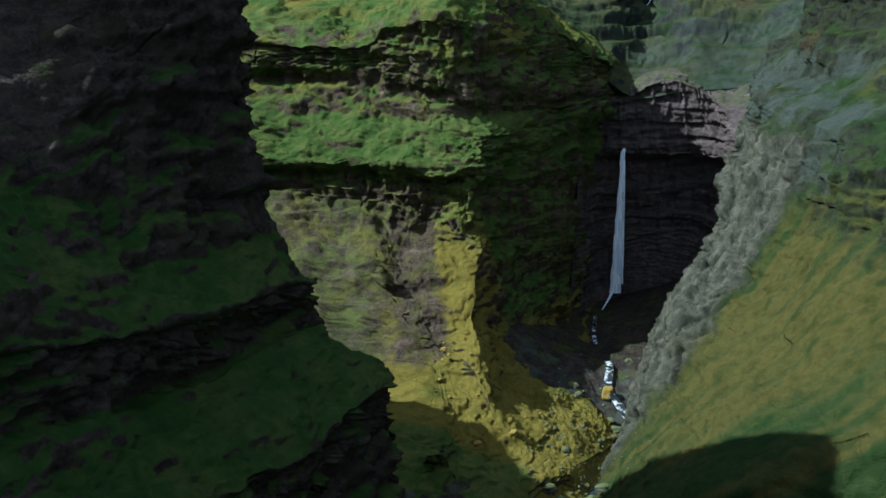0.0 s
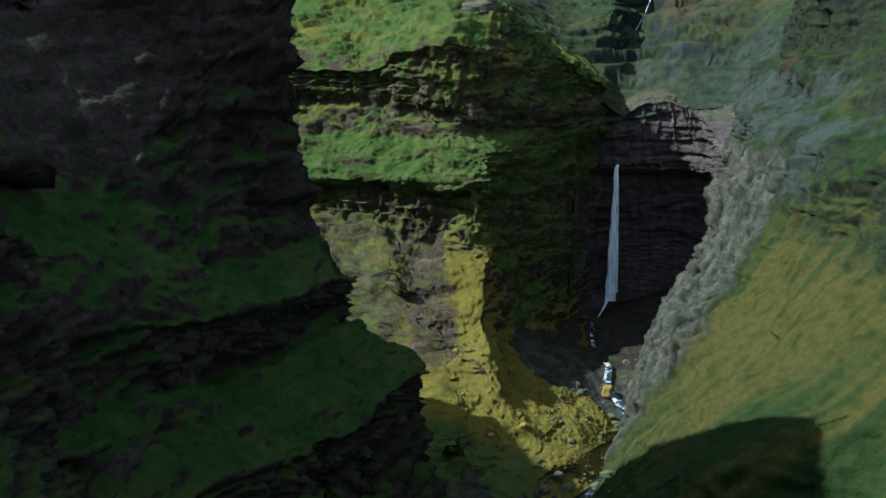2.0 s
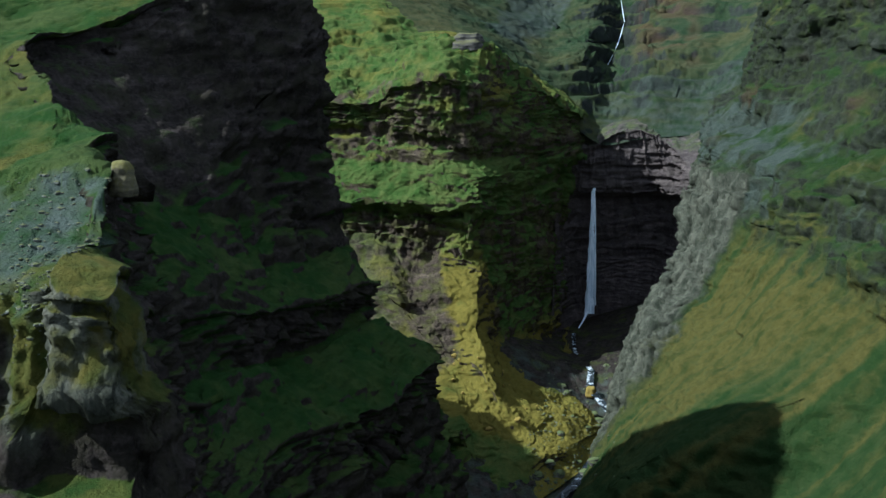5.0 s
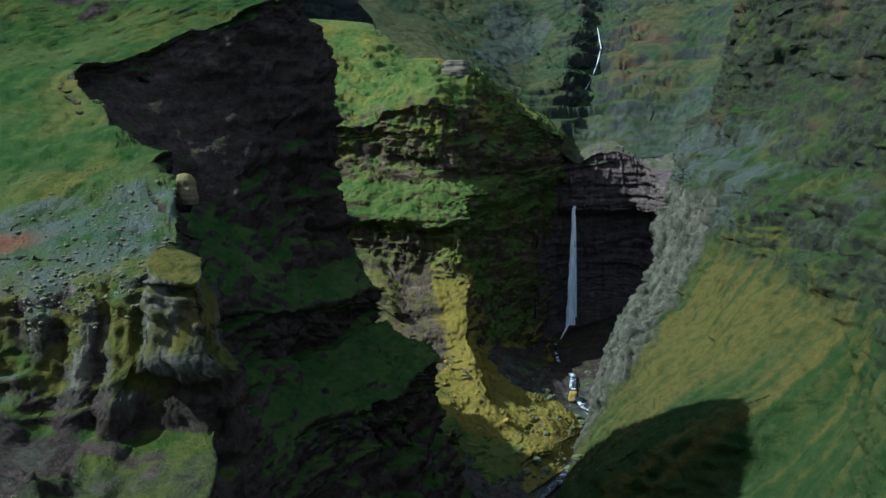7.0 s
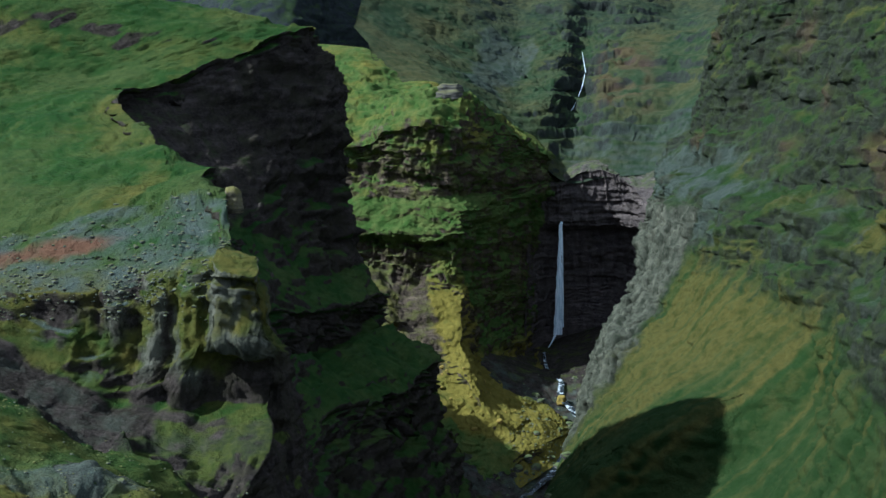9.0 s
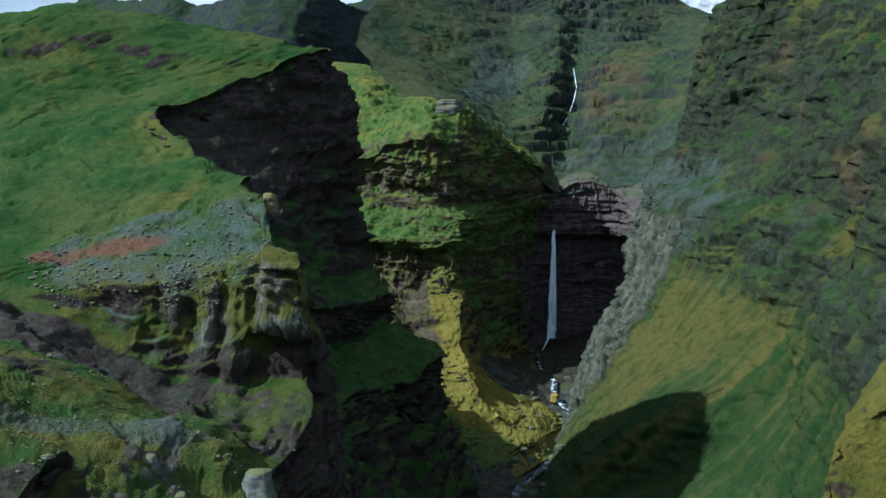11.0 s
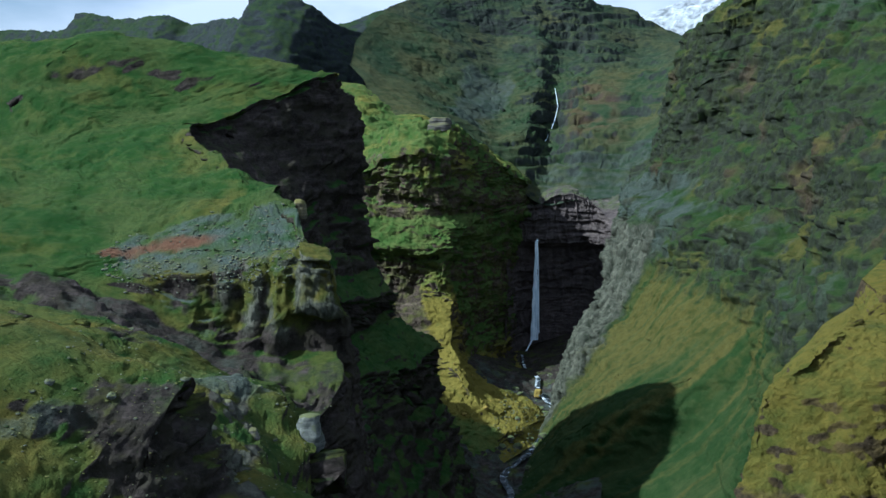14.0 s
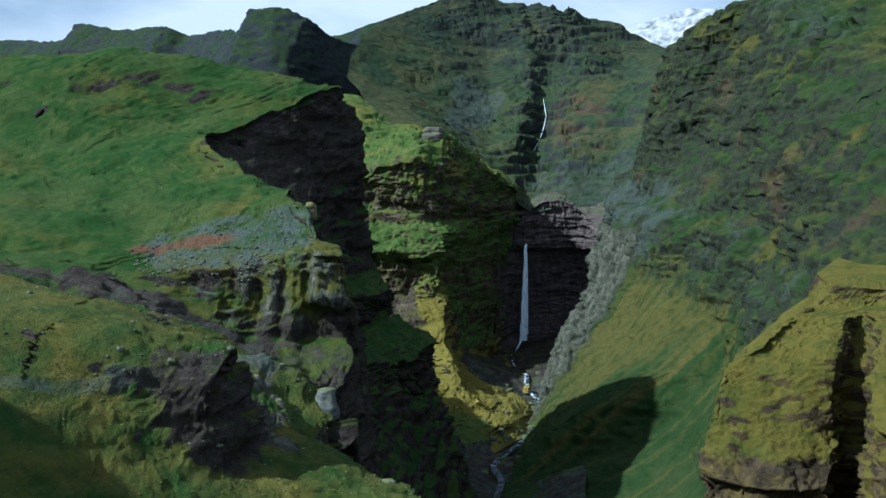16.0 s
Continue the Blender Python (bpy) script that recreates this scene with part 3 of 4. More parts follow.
    # saturated green on the ledges of the headland, bare between
    head = smooth(-690, -650, y) * smooth(-440, -470, y) * smooth(-190, -150, x) * (1 - shelf)
    turf = turf + head * (0.10 + 0.40 * fbm(p * np.array([1, 1, 1.8]), 22, 3, 309)) * smooth(0.22, 0.50, up) - 0.5 * head * smooth(0.5, 0.25, up)
    ochre = ochre - 0.3 * head
    return np.stack([turf, ochre, 0.62 * np.maximum(fan, gully) + 0.35 * fan * fbm(p, 12, 3, 304) + 0.42 * bay, 1 - red, np.maximum(face * (0.22 + 0.75 * bulge), 0.6 * lip)], 1)


land("canyon_wall_left", left, 2.4 * COARSE, 2.4 * COARSE, left_cover, BASALT, "green meadow broken off in dark stepped basalt cliffs",
     "cliff", rough=1.3, bed=1.3, outcrop=0.8, gully=0.5, calm=left_calm, form=left_form, knob=left_knob, flute=left_flute, pillar=left_pillar, boost=left_boost, seed=11, sub=[50, 62, 33, 24, 24, 24, 27, 31, 31, 25, 31, 48, 35, 30, 30, 30, 30, 43, 36, 40, 55, 50, 36, 40, 36, 36, 36, 36, 36, 20, 20, 20])

# ---- the spur in the middle: from the river over the mossy ridge to its crown ----
def level(*xyz):
    return [xyz[i:i + 3] for i in range(0, len(xyz), 3)]


spur = [
    level(-430, -420, -30, -250, -430, -38, -120, -420, -42, -75, -400, -44, -45, -385, -48, -25, -372, -48, -8, -352, -42, 6, -325, -40, 22, -290, -38, 30, -240, -34, 0, -40, -16),
    level(-430, -330, -8, -250, -350, -10, -64, -345, -9, -53, -348, -20, -37, -342, -22, -18, -334, -28, -3, -312, -26, 10, -288, -26, 20, -255, -30, 16, -215, -30, -14, -40, -16),
    level(-430, -290, 12, -250, -300, 10, -74, -312, 1, -62, -316, -6, -48, -318, -9, -30, -312, -16, -14, -286, -10, 2, -270, -18, 12, -246, -24, 6, -200, -26, -18, -38, -15),
    level(-430, -240, 38, -260, -250, 35, -95, -264, 18, -85, -270, 18, -73, -276, 16, -57, -287, 14, -38, -248, -7, -22, -232, -13, -8, -200, -17, -8, -140, -14, -20, -30, -14),
    level(-430, -220, 60, -260, -222, 60, -124, -232, 42, -110, -236, 39, -94, -238, 36, -74, -234, 40, -56, -168, 2, -40, -115, -6, -27, -70, -11, -26, -20, -10, -20, 20, -10),
    level(-430, -200, 80, -260, -198, 78, -145, -205, 65, -128, -205, 59, -108, -200, 67, -78, -188, 74, -61, -118, 37, -40, -74, 30, -28, -28, 24, -24, 4, 24, -20, 40, 24),
    level(-430, -170, 100, -260, -168, 98, -171, -168, 96, -147, -174, 79, -116, -180, 84, -88, -185, 83, -60, -108, 70, -37, -67, 64, -28, -24, 57, -24, 8, 57, -18, 45, 57),
    level(-430, -168, 108, -260, -166, 106, -177, -166, 106, -148, -170, 107, -112, -172, 111, -89, -176, 109, -60, -107, 98, -37, -66, 92, -28, -25, 87, -23, 8, 87, -16, 45, 87),
    level(-430, -160, 118, -260, -160, 116, -182, -164, 115, -148, -168, 116, -112, -170, 113, -88, -169, 118, -60, -106, 105, -37, -66, 100, -27, -26, 96, -22, 8, 96, -15, 45, 96),
    level(-430, -172, 126, -260, -172, 126, -184, -173, 124, -146, -178, 127, -111, -179, 119, -86, -174, 127, -60, -105, 112, -37, -65, 106, -26, -26, 103, -20, 8, 103, -14, 45, 103),
    level(-430, -146, 160, -260, -146, 159, -189, -146, 158, -151, -150, 155, -115, -156, 151, -83, -160, 147, -60, -106, 149, -38, -68, 154, -13, -34, 160, -10, 6, 158, -8, 42, 156),
    level(-430, -129, 182, -260, -128, 182, -190, -131, 181, -160, -137, 176, -120, -143, 169, -90, -135, 160, -62, -96, 160, -38, -64, 162, -14, -32, 164, -10, 7, 162, -8, 42, 160),
    level(-430, -134, 190, -260, -134, 190, -188, -136, 189, -158, -142, 186, -119, -148, 178, -90, -136, 167, -62, -96, 163, -38, -61, 164, -16, -33, 166, -11, 7, 164, -8, 42, 162),
    level(-430, -134, 210, -262, -134, 208, -190, -135, 206, -158, -140, 220, -118, -146, 227, -90, -132, 219, -62, -92, 209, -39, -60, 194, -20, -36, 187, -12, 8, 180, -8, 42, 170),
    level(-440, -95, 230, -270, -95, 228, -203, -95, 226, -168, -92, 243, -131, -92, 262, -95, -82, 262, -65, -70, 234, -39, -55, 213, -21, -38, 196, -12, 10, 186, -6, 45, 174),
    level(-450, 0, 262, -290, -10, 262, -214, -10, 258, -172, -10, 258, -132, -35, 262, -88, -25, 246, -56, -10, 226, -30, 0, 206, -12, 10, 188, -8, 30, 182, -4, 60, 176),
    level(-460, 110, 318, -320, 110, 320, -238, 110, 314, -190, 110, 288, -130, 110, 266, -80, 100, 236, -60, 100, 224, -30, 90, 208, -8, 80, 196, 0, 80, 190, 4, 90, 186)]


def spur_cover(p, n, u, v, steep):
    x, y, z = p.T
    up = np.abs(n[:, 2])
    wob = fbm(p, 22, 3, 311)
    turf = smooth(0.10, 0.46, up + 0.22 * wob)
    ochre = smooth(92, 60, z + 5 * wob) * smooth(-155, -100, x + 0.3 * (z - 30)) * 0.85 + 0.20 + 0.5 * fbm(p, 34, 2, 313) + 0.04 * smooth(185, 205, z)
    ledge = smooth(108, 114, z) * smooth(160, 152, z)
    band = smooth(150, 160, z + 6 * wob) * smooth(192, 182, z + 6 * wob)
    turf = turf * (1 - 0.75 * band * smooth(0.75, 0.45, up)) + 0.30 * ledge
    ochre = ochre - 0.35 * ledge
    # columns of the brown cliff, mossed over in upright streaks
    streaks = fbm(p * np.array([1, 1, 0.2]), 12, 3, 315)
    column = smooth(184, 192, z) * smooth(236, 222, z) * smooth(-100, -112, y)
    turf = turf * (1 - 0.5 * column) + column * (0.16 + 0.7 * streaks)
    # face behind the crest: shade put into the cover, dark green over bare rock
    shaded = smooth(-155, -135, y + 0.9 * x + 85) * smooth(205, 180, z)
    turf = turf + shaded * (0.10 + 0.7 * fbm(p, 30, 3, 317)) * smooth(-10, 40, z)
    # ochre cut on this face and on the toe to deepen their shade
    ochre = ochre * (1 - 0.9 * shaded * smooth(-6, 20, z)) * (1 - 0.8 * smooth(-316, -330, y) * smooth(-8, -26, x))
    # a slipped flank of pinkish scree beside the yellow ridge
    slip = smooth(24, 8, np.abs(x + 122 - 0.45 * (64 - z)) + 9 * wob) * smooth(92, 80, z) * smooth(8, 20, z)
    turf = turf * (1 - 0.8 * slip) * (1 - 0.55 * smooth(-105, -125, x) * smooth(112, 104, z))
    return np.stack([turf, ochre, 0.10 * slip + 0.16 * smooth(225, 262, z) * (0.8 + wob), np.ones(len(x)), 0.16 * band * (1 - shaded) + 0.12 * slip], 1)


def spur_pillar(p):
    x, y, z = p.T
    return 1.5 * smooth(186, 196, z) * smooth(230, 218, z) + 0.7 * smooth(80, 90, z) * smooth(112, 106, z)


land("canyon_wall_spur", np.swapaxes(np.array(spur, float), 0, 1), 1.6 * COARSE, 1.5 * COARSE, spur_cover, TUFF,
     "sunlit rock spur with mossy ledges and a yellow ridge", "cliff", rough=1.1, bed=0.7, outcrop=1.0, lump=1.7, gully=0.5, seed=21, pillar=spur_pillar,
     knob=lambda p: 1.1 + 0.6 * smooth(60, 110, p[:, 2]), terrace=lambda p: 0.85 * smooth(78, 84, p[:, 2]) * smooth(114, 108, p[:, 2]) + 0.9 * smooth(214, 226, p[:, 2]), step=9.0,
     flip=True, wander=4.0, sub=[70, 60, 36, 36, 34, 60, 48, 46, 36, 20])

# ---- the canyon floor and the land round about ----
floor_line = [(-10, 30, -10), (-14, -42, -14), (-9, -100, -15), (0, -140, -14), (9, -170, -14), (12, -190, -22), (20, -210, -28), (27, -228, -35), (20, -270, -38),
              (10, -330, -44), (-12, -384, -51), (-6, -430, -56), (-8, -520, -58), (2, -640, -62), (6, -760, -65), (20, -900, -69), (30, -1100, -82), (5, -1500, -96)]
floor_net = [[(x - 75, y, z + 26), (x - 30, y, z + 7), (x - 9, y, z + 0.5), (x, y, z), (x + 9, y, z + 0.5), (x + 30, y, z + 7), (x + 75, y, z + 26)] for x, y, z in floor_line]


def floor_cover(p, n, u, v, steep):
    one = np.ones(len(p))
    return np.stack([0.35 + 0.3 * fbm(p, 14, 3, 361), 0.4 * one, (0.45 + 0.3 * fbm(p, 9, 3, 362)) * smooth(-110, -190, p[:, 1]), one], 1)


land("canyon_floor", floor_net, 2.2 * COARSE, 2.0 * COARSE, floor_cover, BASALT, "dark stony canyon floor along the river", "ground", rough=1.0, lump=0.7,
     gully=0.3, outcrop=0.8, seed=15, sub=[70, 60, 55, 40, 35, 30, 30, 30, 40, 55, 60, 40, 60, 60, 60, 60, 60, 60])


def plain_cover(p, n, u, v, steep):
    one = np.ones(len(p))
    return np.stack([0.8 * one, 0.15 * one, 0.1 * one, one], 1)


land("ground", [[(x, y, -125 + 0.02 * abs(x)) for x in (-4200, -2500, -1200, 0, 1200, 2500, 4200)] for y in (-4200, -2600, -1500, -600, 300, 1500, 2800, 4200)], 90, 90, plain_cover, BASALT,
     "wide green lowland reaching to the horizon", "ground", seed=16, sub=[1600] * 7)

# ---- the hollow behind the waterfall ----
hollow = []
hollow.append([(-34, -60, -14), (-12, 5, -12), (15, 20, -10), (45, 8, -8), (48, -50, -4), (40, -120, -10), (30, -210, -20)])
hollow.append([(-34, -30, 50), (-16, 18, 50), (18, 34, 50), (60, 26, 50), (84, -15, 55), (88, -80, 60), (84, -131, 72)])
hollow.append([(-34, -20, 100), (-14, 16, 108), (20, 30, 108), (60, 24, 108), (86, -10, 110), (90, -80, 112), (86, -128, 110)])
hollow.append([(-34, -10, 120), (-11, 6, 118), (20, 12, 114), (58, 10, 115), (82, -18, 118), (86, -82, 118), (86, -126, 116)])
hollow.append([(-30, 0, 160), (-8, 8, 160), (14, 12, 173), (40, 14, 176), (62, 8, 168), (81, -45, 152), (90, -105, 130)])
hollow.append([(-30, 40, 170), (-6, 40, 170), (16, 40, 182), (42, 40, 186), (75, 40, 184), (120, 0, 180), (140, -90, 160)])


def hollow_cover(p, n, u, v, steep):
    up = np.abs(n[:, 2])
    turf = 0.45 * smooth(0.45, 0.75, up) * smooth(150, 165, p[:, 2])
    return np.stack([turf, 0 * turf + 0.2, 0.2 * turf, np.ones(len(turf))], 1)


land("canyon_wall_hollow", np.swapaxes(np.array(hollow, float), 0, 1), 1.6 * COARSE, 1.5 * COARSE, hollow_cover, HOLLOWROCK,
     "dark hollow in brown bedded basalt behind the waterfall", "cliff", rough=0.45, bed=1.2, seed=31, flip=True, wander=2.5)

# ---- the right side of the canyon ----
right = []
right.append(section(110, 110, 180, 113, 188, 116, 196, 120, 204, 125, 215, 135, 235, 150, 245, 158, 275, 165, 310, 190, 375, 290, 410))
right.append(section(0, 95, 60, 100, 100, 104, 140, 100, 160, 108, 180, 114, 190, 135, 202, 150, 250, 158, 300, 176, 364, 270, 410))
right.append(section(-70, 60, 0, 78, 45, 90, 85, 90, 118, 96, 146, 108, 168, 140, 182, 168, 245, 178, 310, 205, 385, 300, 415))
right.append(section(-130, 34, -18, 60, 38, 82, 78, 84, 112, 100, 140, 116, 170, 156, 186, 205, 245, 220, 315, 258, 400, 360, 420))
right.append(section(-215, 26, -30, 40, 12, 57, 50, 98, 66, 120, 104, 148, 158, 186, 174, 228, 238, 246, 300, 285, 370, 420, 390))
right.append(section(-300, 14, -40, 45, 5, 75, 33, 108, 58, 156, 112, 180, 162, 212, 178, 240, 240, 262, 290, 310, 340, 460, 360))
right.append(section(-400, -4, -56, 50, -8, 93, 24, 140, 42, 188, 80, 210, 140, 230, 158, 248, 225, 270, 262, 330, 300, 500, 330))
right.append(section(-432, -6, -57, 52, -40, 105, -14, 140, 4, 182, 50, 206, 125, 226, 150, 246, 218, 269, 254, 328, 290, 500, 320))
right.append(section(-510, -8, -58, 55, -48, 105, -32, 148, 0, 176, 44, 202, 120, 222, 150, 242, 215, 265, 245, 320, 280, 500, 310))
right.append(section(-610, -2, -62, 55, -56, 105, -42, 152, -5, 178, 50, 200, 130, 212, 165, 238, 200, 262, 220, 320, 240, 500, 270))
right.append(section(-720, 4, -64, 55, -52, 110, -30, 154, 20, 180, 70, 195, 135, 220, 148, 250, 175, 275, 190, 330, 205, 500, 240))
right.append(section(-1000, 30, -72, 70, -40, 130, 10, 170, 60, 200, 95, 225, 120, 250, 130, 300, 150, 330, 160, 400, 170, 600, 200))
right.append(section(-1500, 10, -92, 60, -70, 120, -40, 180, -10, 230, 20, 260, 35, 300, 45, 340, 60, 400, 75, 500, 90, 900, 130))


def right_form(p):
    """Clefts that run up the pale rib, and folds down the wall above it."""
    x, y, z = p.T
    rib = smooth(40, 16, x - 55 - 0.30 * (y + 220) - 0.35 * (z - 40)) * smooth(-330, -270, y) * smooth(175, 145, z)
    axis = np.array([0.33, 0.57, 0.76])
    q = p - 0.78 * (p @ axis)[:, None] * axis
    clefts = 5.5 * (smooth(0.0, 0.30, np.abs(gnoise(q / 13, 411))) - 0.6) + 2.6 * (smooth(0.0, 0.25, np.abs(gnoise(q / 6.5, 412))) - 0.6)
    down = np.array([-0.62, -0.30, -0.72])
    q = p - 0.86 * (p @ down)[:, None] * down
    folds = 7 * gnoise(q / 46, 413) + 3.0 * (smooth(0.0, 0.5, np.abs(gnoise(q / 21, 414))) - 0.6)
    wall = smooth(80, 125, z - 0.1 * (y + 300)) * (1 - rib)
    d = rib * clefts + wall * folds
    return d[:, None] * np.array([-0.72, -0.55, 0.42])


def right_boost(p):
    return 1 - 0.7 * smooth(140, 100, p[:, 2] - 0.1 * (p[:, 1] + 300)) * smooth(60, 110, p[:, 0])


def right_knob(p):
    x, y, z = p.T
    rib = smooth(36, 14, x - 55 - 0.30 * (y + 220) - 0.35 * (z - 40)) * smooth(-330, -260, y) * smooth(170, 140, z)
    return 2.2 * (0.15 + 0.8 * rib + 0.85 * smooth(75, 120, z - 0.1 * (y + 300))) * (1 - 0.45 * smooth(-270, -200, y))


def right_pillar(p):
    x, y, z = p.T
    rib = smooth(36, 14, x - 55 - 0.30 * (y + 220) - 0.35 * (z - 40)) * smooth(-330, -260, y) * smooth(170, 140, z)
    return 3.0 * smooth(165, 200, z) * smooth(330, 300, z) + 2.6 * rib


def right_terrace(p):
    x, y, z = p.T
    return 0.45 * smooth(85, 125, z - 0.1 * (y + 300))


def right_cover(p, n, u, v, steep):
    x, y, z = p.T
    up = np.abs(n[:, 2])
    wob = fbm(p, 25, 3, 321)
    wide = fbm(p, 90, 2, 322)
    patch = fbm(p * np.array([1, 1, 1.3]), 48, 2, 323)
    bumps = fbm(p * np.array([1, 1, 1.7]), 32, 3, 41 + 90)
    upper = smooth(165, 195, z + 12 * wob) * smooth(340, 310, z)
    turf = 0.50 + 0.75 * patch + 0.5 * bumps + 1.5 * (up - 0.52) - 0.20 * upper
    bare = smooth(36, 14, x - 55 - 0.30 * (y + 220) - 0.35 * (z - 40) + 8 * wob) * smooth(-330, -260, y) * smooth(170, 140, z)
    apron = smooth(140, 85, z - 0.1 * (y + 300) + 14 * wob) * (1 - bare)
    fall_line = fbm(np.stack([(y - 0.25 * x) / 13, x / 170, 0 * x], 1), 1.0, 3, 325)
    turf = np.maximum(turf, 0.95 * apron) * (1 - 0.85 * bare)
    # ochre moss in streaks down the lower slope near the rib, green turf above
    near_rib = smooth(-420, -280, y + 0.6 * x - 50)
    ochre = 0.72 * apron * near_rib + 0.95 * fall_line * (0.3 + 0.7 * apron) + 0.10 + (0.9 * patch + 0.6 * wide) * (1 - apron) - 0.20 * upper
    rust = 0.28 * upper * smooth(0.25, 0.7, fbm(p, 60, 3, 329))
    teal = 0.50 * smooth(0.10, 0.60, 0.8 * fall_line - 0.7 * wide + 0.25) * (1 - bare) * (1 - apron) * (1 - 0.6 * upper)
    teal = teal + (0.42 + 0.5 * wob) * smooth(-260, -150, y) * smooth(80, 115, z) * smooth(230, 190, z) * (1 - bare)
    return np.stack([turf, ochre, teal + 0.25 * apron * smooth(0.2, 0.6, -fall_line), 1 - rust, 0.92 * bare], 1)


land("canyon_wall_right", right, 2.2 * COARSE, 2.2 * COARSE, right_cover, GREYROCK,
     "steep right canyon wall of grey rock and yellow-green turf", "cliff", rough=0.6, bed=1.0, outcrop=1.0, lump=1.5, grain=30, gully=1.0, form=right_form, boost=right_boost, knob=right_knob, terrace=right_terrace, step=14.0,
     pillar=right_pillar, seed=41, flip=False, sub=[110, 110, 72, 65, 95, 100, 45, 80, 100, 90, 90, 50])

# ---- the near bluff on the right ----
def contour(z, *xy):
    return [(xy[i], xy[i + 1], z) for i in range(0, len(xy), 2)]


bluff = [
    contour(-60, 130, -740, 92, -860, 112, -900, 135, -905, 155, -898, 165, -868, 163, -900, 146, -955, 170, -985, 520, -1000),
    contour(60, 140, -745, 101, -868, 118, -893, 137, -898, 155, -892, 167, -866, 164, -900, 147, -950, 172, -978, 520, -990),
    contour(103, 145, -745, 101, -868, 118, -890, 137, -895, 156, -888, 168, -864, 165, -898, 148, -948, 174, -974, 520, -985),
    contour(112, 147, -745, 102, -864, 118, -880, 138, -884, 158, -880, 170, -860, 166, -896, 149, -946, 175, -972, 520, -980),
    contour(131, 150, -748, 110, -858, 121, -866, 140, -870, 160, -868, 172, -854, 168, -892, 150, -944, 176, -970, 520, -975),
    contour(149, 154, -750, 117, -849, 130, -853, 144, -856, 163, -856, 175, -845, 170, -885, 152, -940, 177, -968, 520, -970),
    contour(160, 160, -755, 134, -839, 140, -840, 150, -842, 166, -845, 180, -830, 172, -875, 158, -915, 180, -940, 520, -950),
    contour(170, 172, -760, 152, -825, 156, -826, 162, -828, 172, -832, 184, -820, 185, -850, 185, -870, 200, -890, 520, -910),
    contour(171, 176, -745, 168, -794, 172, -796, 178, -798, 186, -800, 194, -802, 200, -812, 206, -830, 216, -850, 520, -880),
    contour(180, 180, -742, 176, -788, 180, -791, 186, -793, 192, -795, 199, -796, 205, -802, 211, -815, 222, -825, 520, -850),
    contour(184, 204, -690, 206, -720, 208, -724, 210, -728, 214, -730, 218, -732, 222, -740, 226, -745, 232, -750, 520, -770)]


def bluff_pillar(p):
    return 0.8 + 2.0 * smooth(114, 104, p[:, 2])


def bluff_cover(p, n, u, v, steep):
    up = np.abs(n[:, 2])
    turf = smooth(0.20, 0.55, up + 0.3 * fbm(p, 15, 3, 331)) * (1 - 0.75 * smooth(114, 104, p[:, 2]))
    return np.stack([turf, 0.80 + 0.4 * fbm(p, 18, 3, 333), 0 * turf, np.ones(len(turf))], 1)


land("canyon_bluff", np.swapaxes(np.array(bluff, float), 0, 1), 1.1 * COARSE, 1.1 * COARSE, bluff_cover, BLUFF, "near bluff covered with ochre moss over brown rock", "cliff",
     rough=1.1, bed=0.8, outcrop=0.7, lump=1.2, gully=0.7, grain=16, knob=lambda p: 0.9, seed=51, flip=True, wander=1.2, pillar=bluff_pillar, calm=lambda p: 1 - 0.4 * smooth(112, 120, p[:, 2]),
     form=lambda p: np.stack([0 * p[:, 0], 0 * p[:, 0], -9.0 * smooth(95, 130, p[:, 2])], 1), sub=[60, 28, 22, 20, 22, 30, 40, 30, 40])

# ---- the upper valley above the falls, up to the mountain ----
upper = []
upper.append([(-200, 30, 262), (-110, 30, 258), (-60, 15, 220), (-22, 12, 180), (8, 14, 162), (45, 14, 168), (90, 10, 172), (140, 20, 205)])
upper.append([(-215, 70, 285), (-112, 70, 262), (-60, 60, 228), (-20, 60, 200), (12, 60, 190), (50, 60, 205), (95, 60, 205), (150, 70, 240)])
upper.append([(-235, 120, 320), (-125, 130, 278), (-62, 130, 240), (-22, 120, 238), (6, 120, 208), (50, 120, 234), (110, 120, 232), (180, 120, 290)])
upper.append([(-262, 160, 342), (-150, 200, 300), (-60, 210, 258), (-20, 220, 262), (2, 235, 236), (42, 225, 264), (130, 220, 275), (210, 200, 335)])
upper.append([(-275, 260, 385), (-160, 300, 330), (-62, 300, 288), (-16, 300, 294), (16, 320, 272), (48, 300, 300), (140, 300, 320), (240, 280, 370)])
upper.append([(-270, 360, 425), (-165, 400, 385), (-75, 400, 336), (-10, 390, 342), (13, 385, 316), (50, 390, 342), (140, 400, 350), (260, 400, 390)])
upper.append([(-260, 460, 460), (-180, 520, 455), (-90, 540, 416), (-20, 540, 424), (30, 540, 395), (80, 540, 407), (150, 560, 390), (280, 560, 410)])
upper.append([(-240, 520, 478), (-190, 580, 508), (-125, 620, 545), (-60, 650, 512), (20, 650, 510), (76, 680, 494), (142, 700, 480), (200, 720, 440)])
upper.append([(-320, 700, 430), (-220, 760, 450), (-130, 800, 470), (-60, 800, 460), (20, 800, 450), (80, 820, 440), (150, 820, 430), (220, 820, 400)])


